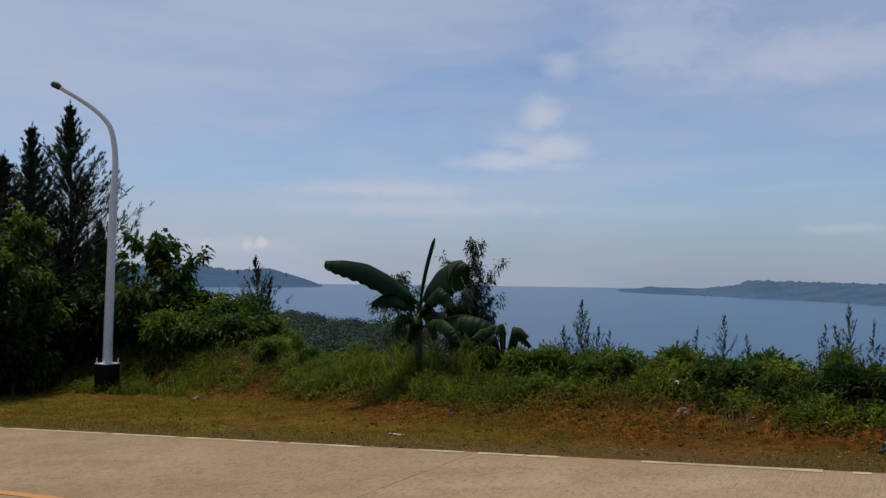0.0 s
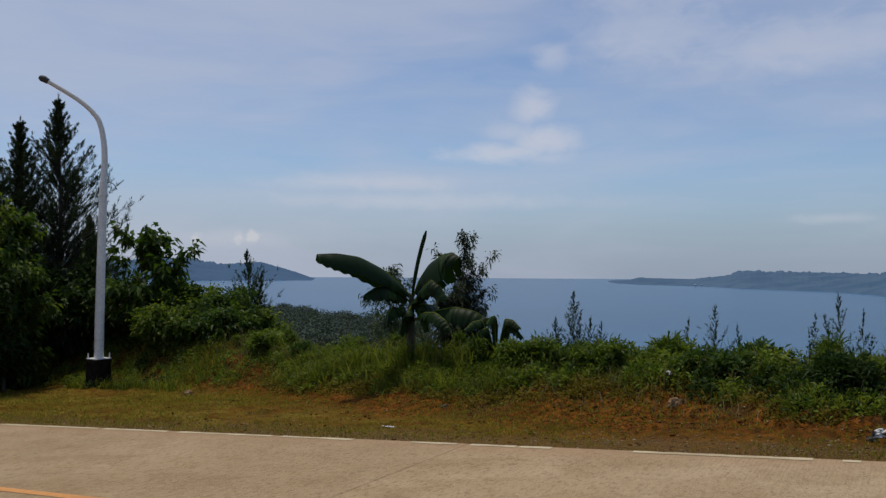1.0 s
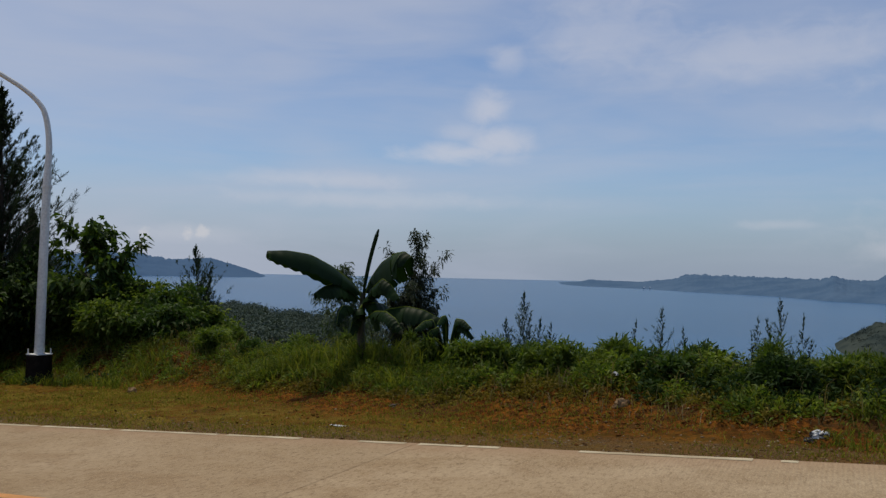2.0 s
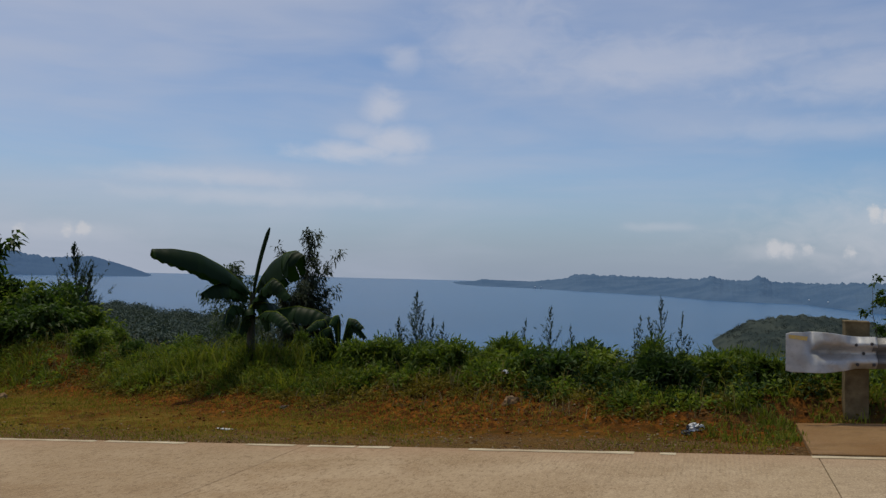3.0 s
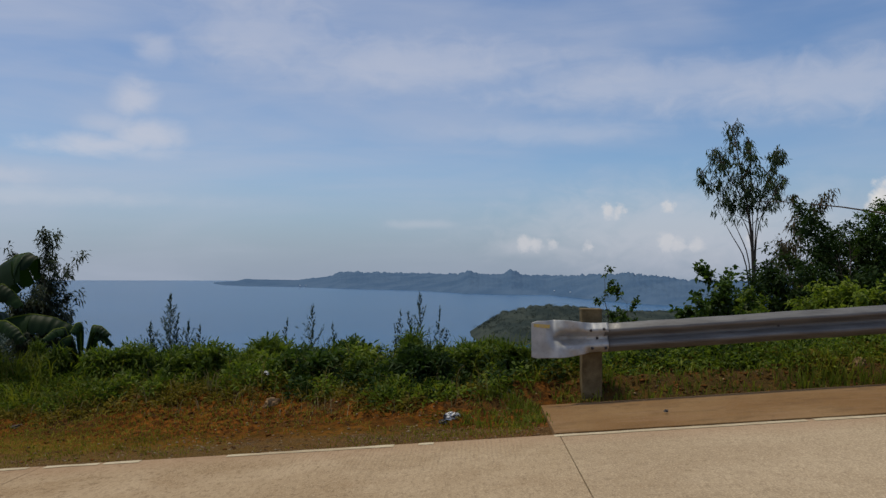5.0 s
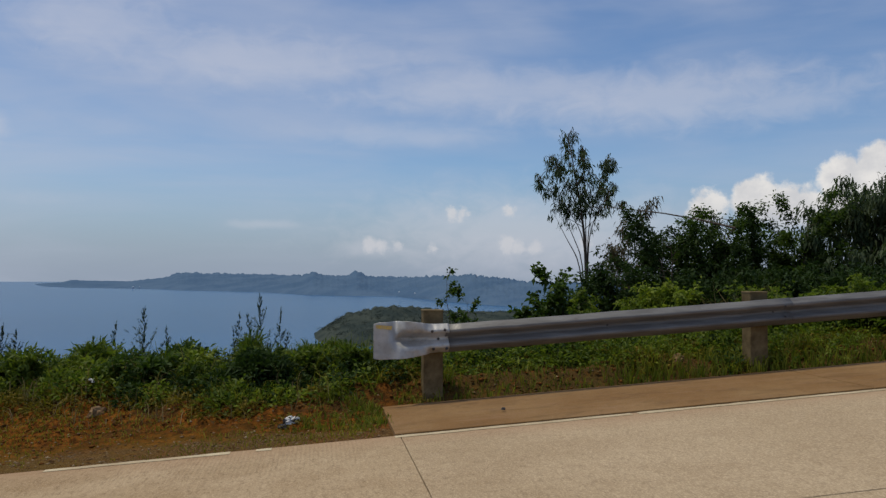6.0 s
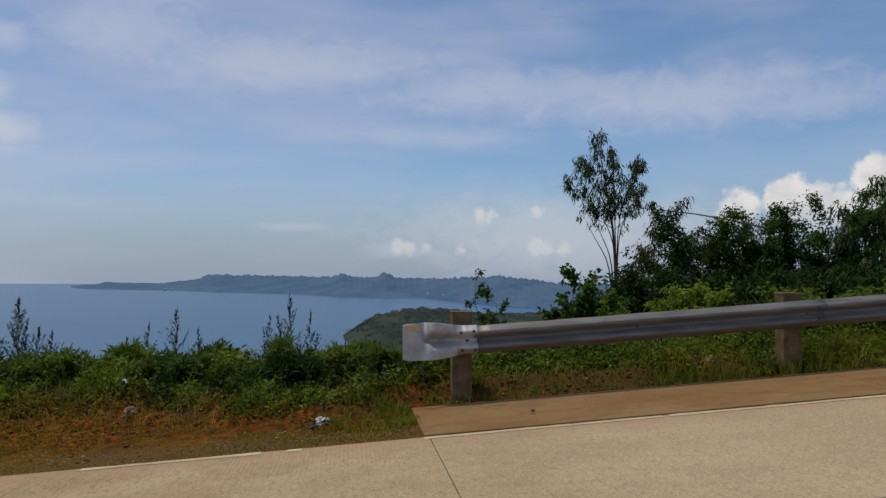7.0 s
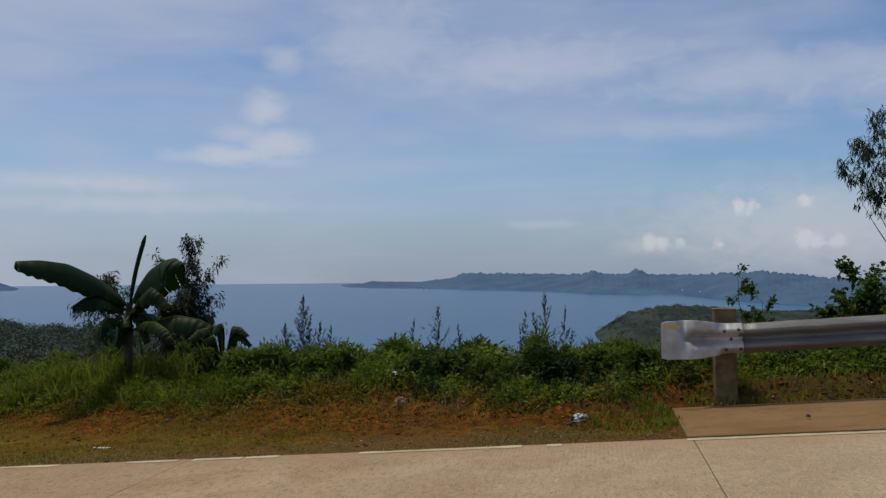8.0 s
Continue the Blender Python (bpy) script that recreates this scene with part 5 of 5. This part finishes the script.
west_grass = tufts(3400, -12.5, -4.6, -1.3, 0.7, 14, 0.34, 0.012, 1.15, lambda x, y: cover(x, y) ** 1.5 * (0.35 + 0.65 * smooth(-x, 5.5, 7.0)))
crest_grass = tufts(2300, -5.5, 1.2, -1.2, 0.9, 13, 0.27, 0.011, 1.1, lambda x, y: cover(x, y) ** 1.5 * 0.7)
east_grass = tufts(2400, 0.9, 15, -0.9, 1.0, 22, 0.20, 0.011, 0.7, lambda x, y: cover(x, y) * (0.45 + 0.55 * smooth(x, 3, 5)))
stalk_grass = tufts(420, -3.0, 1.3, -0.2, 0.8, 12, 0.50, 0.012, 0.5, lambda x, y: 0.25 + 0.75 * smooth(x, -1.6, -0.4))
corner_grass = tufts(260, -0.4, 0.72, -2.0, -0.7, 12, 0.13, 0.009, 0.9, lambda x, y: smooth(x, -0.4, 0.5) * field(x * 4, y * 4, 2.0))
shade_grass = tufts(1500, -19, -11.5, -1.8, 0.2, 20, 0.28, 0.013, 0.8, lambda x, y: 0.04 + 0.30 * field(x * 1.5, y * 1.7, 3.0))
tall = new("grass", quads("grass", *join([west_grass, crest_grass, east_grass, stalk_grass, corner_grass, shade_grass]), L_GRASS))
tagged(tall, "tangled green grass in tufts on the bank", "grass", kind="stuff")

# verge turf, short and patchy
x, y = rng.uniform(-22, 0.6, 110000), rng.uniform(7.25, 11.5, 110000)
keep = (y < crest(x) - 0.5) & (rng.random(len(x)) < np.clip(field(x * 0.8, y, 8.0) * 1.9 - 0.35, 0, 1) * smooth(y, 7.2, 7.45))
x, y = x[keep], y[keep]
p = np.stack([x, y, ground_z(x, y) - 0.005], 1)
turf = new("turf", quads("turf", *blades(rng, p, rng.uniform(0.012, 0.060, len(p)), 0.008 * rng.uniform(0.6, 1.5, len(p)), 0.8), L_TURF))
tagged(turf, "short patchy yellow-green turf on the verge", "grass", kind="stuff")

# low weeds: small-leaved cushions that creep down the bank, with dark gaps between
def cushions(n, x0, x1, lo, hi, per, radius, high, leaf, keep):
    x, y = scatter(n, x0, x1, lo, hi)
    ok = rng.random(n) < keep(x, y)
    x, y = x[ok], y[ok]
    m = len(x)
    o = rng.normal(0, 1, (m, per, 3))
    o /= np.linalg.norm(o, axis=2)[..., None]
    o[..., 2] = np.abs(o[..., 2])
    R = radius * rng.uniform(0.5, 1.4, m)[:, None]
    H = high * rng.uniform(0.4, 1.4, m)[:, None] * (0.55 + 0.45 * smooth(y - crest(x), -1.2, 0.0))[:, None]
    shell = rng.uniform(0.55, 1.05, (m, per))
    px, py = x[:, None] + o[..., 0] * R * shell, y[:, None] + o[..., 1] * R * shell
    p = np.stack([px, py, ground_z(px, py) + o[..., 2] * H * shell], -1).reshape(-1, 3)
    d = (o * [1, 1, 0.6] + rng.normal(0, 0.55, o.shape)).reshape(-1, 3)
    k = len(p)
    return leaves(rng, p, d, leaf * rng.uniform(0.5, 1.4, k), leaf * rng.uniform(0.25, 0.5, k), 0.2)


for mat, n, leaf, high, words in ((L_SHRUB, 1500, 0.075, 0.26, "green leafy weeds creeping over red soil"), (L_CREEPER, 2300, 0.060, 0.14, "olive brown creepers over red soil"), (L_BRIGHT, 900, 0.070, 0.24, "fresh green weeds among the creepers"), (L_DARK, 420, 0.085, 0.30, "dark leafy weeds on the bank, shade in their colour")):
    low, dark = mat is L_CREEPER, mat is L_DARK
    weeds = new("weeds", quads("weeds", *join([
        cushions(n, -2.2 if dark else -12.5, 1.2, -1.6 if low else -1.35, 0.9, 75, 0.17, high, leaf, lambda x, y: cover(x, y + (0.3 if low else 0.0)) ** 1.2 * (1.0 if dark else 1 - 0.55 * smooth(x, -2.0, -1.2))),
        cushions(int(n * 0.8), 0.9, 14, -1.0, 1.1, 60, 0.16, high * 0.8, leaf, lambda x, y: cover(x, y) * 0.75),
        cushions(int(n * 0.5), -19, -12.5, -1.7, 0.6, 60, 0.18, high, leaf, lambda x, y: 0.05 + 0.22 * field(x * 1.4, y * 1.6, 9.0))]), mat))
    tagged(weeds, words, "weeds", kind="stuff")

# brown leaf litter and crumbs of soil on the verge and the bank
x, y = rng.uniform(-20, 13, 40000), rng.uniform(7.25, 12.5, 40000)
keep = (y < crest(x) + 0.3) & ((x < 0.7) | (y > 8.72)) & (rng.random(len(x)) < np.clip(field(x * 2.1, y * 2.3, 6.0) * 1.4 - 0.2, 0, 1) * np.maximum(0.06 + 0.94 * smooth(y - crest(x), -1.7, -0.9), smooth(x, 0.7, 1.0)))
x, y = x[keep], y[keep]
p = np.stack([x, y, ground_z(x, y) + 0.006], 1)
d = rng.normal(0, 1, (len(p), 3)) * [1, 1, 0.25] + [0, 0, 0.1]
mulch = new("leaf_litter", quads("leaf_litter", *leaves(rng, p, d, rng.uniform(0.03, 0.09, len(p)), rng.uniform(0.012, 0.04, len(p)), 0.0), L_MULCH))
tagged(mulch, "dead brown leaves scattered over red soil", "leaf litter", kind="stuff")

# grass beside the posts and along the shoulder slab
x = np.concatenate([rng.uniform(-0.3, 0.8, 700), rng.uniform(0.9, 16, 9000)])
y = np.where(x < 0.82, rng.uniform(7.6, 9.1, len(x)), 8.68 + np.abs(rng.normal(0, 0.28, len(x))))
keep = rng.random(len(x)) < np.where(x < 0.82, 0.8 * smooth(x, -0.3, 0.6) * field(x * 3, y * 3), np.where(x > 3.4, 0.75, 0.3 + 0.3 * field(x, y)))
x, y = x[keep], y[keep]
p = np.stack([x, y, ground_z(x, y) - 0.01], 1)
slab_grass = new("grass", quads("grass", *blades(rng, p, rng.uniform(0.04, 0.22, len(p)) * np.where(x > 3.4, 1.15, np.where(x < 0.82, 0.55, 0.7)), 0.011 * rng.uniform(0.6, 1.4, len(p)), 0.5), L_GRASS))
tagged(slab_grass, "green grass along the concrete shoulder", "grass", kind="stuff")

# long blades about the banana plants
p = np.concatenate([np.array([bx, by, 0]) + rng.normal(0, 1, (900, 3)) * [0.75, 0.22, 0] + [0.2, 0.0, 0], np.array([sx_, sy_, 0]) + rng.normal(0, 1, (250, 3)) * [0.5, 0.35, 0]])
p[:, 2] = ground_z(p[:, 0], p[:, 1])
long_grass = new("long_grass", quads("long_grass", *blades(rng, p, rng.uniform(0.25, 0.75, len(p)), 0.02 * rng.uniform(0.6, 1.3, len(p)), 0.8), L_GRASS))
tagged(long_grass, "long green grass round the banana stems", "grass", kind="stuff")

# dry stalks
x, y = scatter(2600, -15, 0.5, -1.3, 0.8)
p = np.stack([x, y, ground_z(x, y)], 1)
dry = new("dry_grass", quads("dry_grass", *blades(rng, p, (0.1 + 0.5 * rng.random(len(p)) ** 2) * (0.4 + 0.6 * smooth(y - crest(x), -1.2, 0)), 0.008, 0.6), L_DRY))
tagged(dry, "dry straw-coloured grass stalks", "grass", kind="stuff")


def pebbles(name, label, n, fx, fy, lo, hi, mat, ok):
    x, y = rng.uniform(*fx, n), rng.uniform(*fy, n)
    k = ok(x, y)
    x, y = x[k], y[k]
    n = len(x)
    c = np.array([(1, 0, 0), (0, 1, 0), (-1, 0, 0), (0, -1, 0), (0, 0, 0.8), (0, 0, -0.8)], float)
    s = (lo + (hi - lo) * rng.random(n) ** 2.5)[:, None, None] * rng.uniform(0.6, 1.3, (n, 6, 1))
    a = rng.uniform(0, 6.3, n)
    R = np.zeros((n, 3, 3))
    R[:, 0, 0], R[:, 0, 1], R[:, 1, 0], R[:, 1, 1], R[:, 2, 2] = np.cos(a), -np.sin(a), np.sin(a), np.cos(a), 0.6
    v = np.einsum("nij,nkj->nki", R, c[None] * s) + np.stack([x, y, ground_z(x, y) + 0.3 * lo], 1)[:, None]
    f = np.array([(0, 1, 4), (1, 2, 4), (2, 3, 4), (3, 0, 4), (1, 0, 5), (2, 1, 5), (3, 2, 5), (0, 3, 5)])
    ob = new(name, quads(name, v.reshape(-1, 3), (f[None] + 6 * np.arange(n)[:, None, None]).reshape(-1, 3), mat))
    return tagged(ob, label, "gravel", kind="stuff")


M_CLOD = simple("soil_clod", (0.200, 0.078, 0.020), (0.100, 0.042, 0.012), 7, 0.95, relief=0.5, spec=0.03)
pebbles("gravel", "loose pale gravel at the road's edge", 16000, (-20, 0.7), (7.17, 8.9), 0.004, 0.022, M_PEBBLE, lambda x, y: rng.random(len(x)) < smooth(y, 8.9, 7.3) * (0.35 + field(x, y, 2.0) * 0.6))
pebbles("soil_clods", "crumbled clods of red soil over the verge", 60000, (-19, 13), (7.4, 13.2), 0.005, 0.034, M_CLOD, lambda x, y: (y < crest(x) + 0.2) & (y > np.where(x > 0.7, 8.72, 7.4)) & (rng.random(len(x)) < (0.08 + 0.92 * smooth(y, 8.1, 8.9) * smooth(x, -9.5, -4.0)) * (0.25 + 0.75 * field(x * 1.7, y * 1.9, 4.0))))
pebbles("rubble", "broken stones lying on the soil bank", 15000, (-19, 12), (7.25, 13.0), 0.005, 0.026, M_PEBBLE, lambda x, y: (y < crest(x) + 0.2) & (y > np.where(x > 0.7, 8.7, 7.25)) & (rng.random(len(x)) < 0.06 + 0.9 * smooth(x, -5, -1)))

# ---------------------------------------------------------------- far woods
rng = np.random.default_rng(9)


def clumps(centres, crown, per, leaf):
    """Rough tree crowns for far woods: many leaf tufts about each centre."""
    n = len(centres)
    off = rng.normal(0, 1, (n, per, 3))
    off /= np.linalg.norm(off, axis=2)[..., None]
    off[..., 2] = np.abs(off[..., 2])
    size = crown * rng.uniform(0.6, 1.3, n)
    p = (centres[:, None] + off * size[:, None, None] * [1, 1, 0.8] * rng.uniform(0.5, 1.0, (n, per, 1))).reshape(-1, 3)
    d = (off * [1, 1, 0.4] + rng.normal(0, 0.4, off.shape)).reshape(-1, 3)
    L = np.repeat(size, per) * leaf
    return leaves(rng, p, d, L * rng.uniform(0.6, 1.2, len(p)), L * 0.55, 0.3)


a, r = rng.uniform(28.5, 64, 5600), np.sqrt(rng.uniform(330 ** 2, 700 ** 2, 5600))
x, y = -np.sin(np.radians(a)) * r, np.cos(np.radians(a)) * r
z = ground_z(x, y)
keep = z > SEA + 0.8
c = np.stack([x, y, z + rng.uniform(3.5, 9.0, len(x))], 1)[keep]
woods = new("coastal_woods", quads("coastal_woods", *clumps(c, 4.0, 60, 0.34), F_COAST))
tagged(woods, "haze-dulled green coconut and scrub woods along the low coast", "woods", kind="stuff")
h = head_land.reshape(-1, 3)
h = h[h[:, 2] > SEA + 5.0]
c = h[rng.integers(0, len(h), 8200)] + rng.normal(0, 1.4, (8200, 3)) * [1, 1, 0]
head_woods = new("headland_woods", quads("headland_woods", *clumps(c - [0, 0, 1.4], 2.0, 26, 0.34), F_WOOD))
tagged(head_woods, "haze-dulled green woods covering the headland", "woods", kind="stuff")


# ---------------------------------------------------------------- houses on the far shore
def far_house(az, el, w, seed):
    r = (EYE - SEA) / math.tan(radians(-el)) + 25
    z = SEA + 5.0
    h = thing("far_house", (-math.sin(radians(az)) * r, math.cos(radians(az)) * r, z), "tiny pale house on the far shore", "house", "houses on the far shore")
    h.rotation_euler = (0, 0, radians(az))
    part("wall", box(w, w * 0.7, 5.0, (0, 0, 0.5), 0.1, 1), M_FARWALL, h)
    bm = bmesh.new()
    bmesh.ops.create_cone(bm, cap_ends=True, segments=4, radius1=w * 0.75, radius2=w * 0.2, depth=1.8)
    bmesh.ops.rotate(bm, matrix=Matrix.Rotation(radians(45), 3, "Z"), verts=bm.verts)
    bmesh.ops.translate(bm, vec=(0, 0, 3.9), verts=bm.verts)
    part("roof", bm, M_FARWALL, h)


for a, e, w in ((12.1, -1.0, 5.0), (11.7, -1.0, 3.5), (-5.6, -1.46, 3.5), (-6.7, -1.58, 3.0)):
    far_house(a, e, w, 1)


# ---------------------------------------------------------------- litter and stones
def crumpled(name, label, category, x, y, size, mat, seed, lift=0.0, squash=0.6, parent_parts=()):
    rng2 = np.random.default_rng(seed)
    bm = bmesh.new()
    bmesh.ops.create_icosphere(bm, subdivisions=3, radius=1.0)
    ks = rng2.normal(0, 1, (7, 3)) * 3.4
    for v in bm.verts:
        d = sum(abs(math.sin(k[0] * v.co.x + k[1] * v.co.y + k[2] * v.co.z + i)) for i, k in enumerate(ks)) / 7
        v.co = v.co * (0.05 + 1.45 * d)
        v.co = Vector((v.co.x * size[0], v.co.y * size[1], max(v.co.z, -0.25) * size[2]))
    me = bpy.data.meshes.new(name)
    bm.to_mesh(me)
    bm.free()
    me.materials.append(mat)
    ob = new(name, me)
    ob.location = (x, y, float(ground_z(x, y)) + 0.12 * size[2] + lift)
    ob.rotation_euler = (0, 0, rng2.uniform(0, 6))
    return tagged(ob, label, category)


crumpled("crumpled_bag", "crumpled white and grey plastic bag lying on gravel", "litter", -0.17, 8.24, (0.10, 0.05, 0.05), M_LITTER, 21)
crumpled("bag_print", "dark printed scrap of packaging beside the bag", "litter", -0.25, 8.16, (0.05, 0.03, 0.03), M_DARK, 12)
crumpled("paper_scrap", "pale scrap of packaging pressed into the verge", "litter", -5.21, 8.07, (0.15, 0.035, 0.012), M_LITTER, 2)
crumpled("paper_scrap", "white scrap of paper on red soil", "litter", -6.35, 11.15, (0.085, 0.03, 0.035), M_LITTER, 3)
crumpled("paper_scrap", "white scrap caught in the weeds", "litter", -2.42, 9.75, (0.05, 0.025, 0.03), M_LITTER, 4, 0.12)
crumpled("field_stone", "pinkish broken stone on red soil", "stone", -6.62, 11.1, (0.09, 0.05, 0.05), M_STONE, 5)
crumpled("field_stone", "grey stone half sunk in the turf", "stone", -11.2, 10.6, (0.10, 0.07, 0.09), M_STONE, 6)
crumpled("field_stone", "large dusty stone at the foot of the bank", "stone", -2.2, 9.15, (0.11, 0.08, 0.085), M_STONE, 7)
crumpled("field_stone", "pale stone on the bank behind the rail", "stone", 4.25, 9.15, (0.10, 0.06, 0.07), M_STONE, 8)
crumpled("wood_scrap", "dark weathered offcut of wood on the verge", "wood scrap", -5.3, 9.5, (0.11, 0.05, 0.03), M_BARK, 9)
crumpled("field_stone", "small dark stone on the concrete shoulder", "stone", 1.83, 7.72, (0.022, 0.018, 0.02), M_DARK, 10, 0.06)
# a tuft of dry fronds behind the rail
p = np.tile(np.array([[*spot(-28.3, 12.7)]]), (110, 1)) + rng.normal(0, 0.22, (110, 3)) * [1, 1, 0]
p[:, 2] = ground_z(p[:, 0], p[:, 1])
tuft = new("dry_fronds", quads("dry_fronds", *blades(rng, p, rng.uniform(0.45, 1.1, 110), 0.014, 0.45), L_DRY))
tagged(tuft, "brown dry fronds standing behind the rail", "grass", kind="stuff")
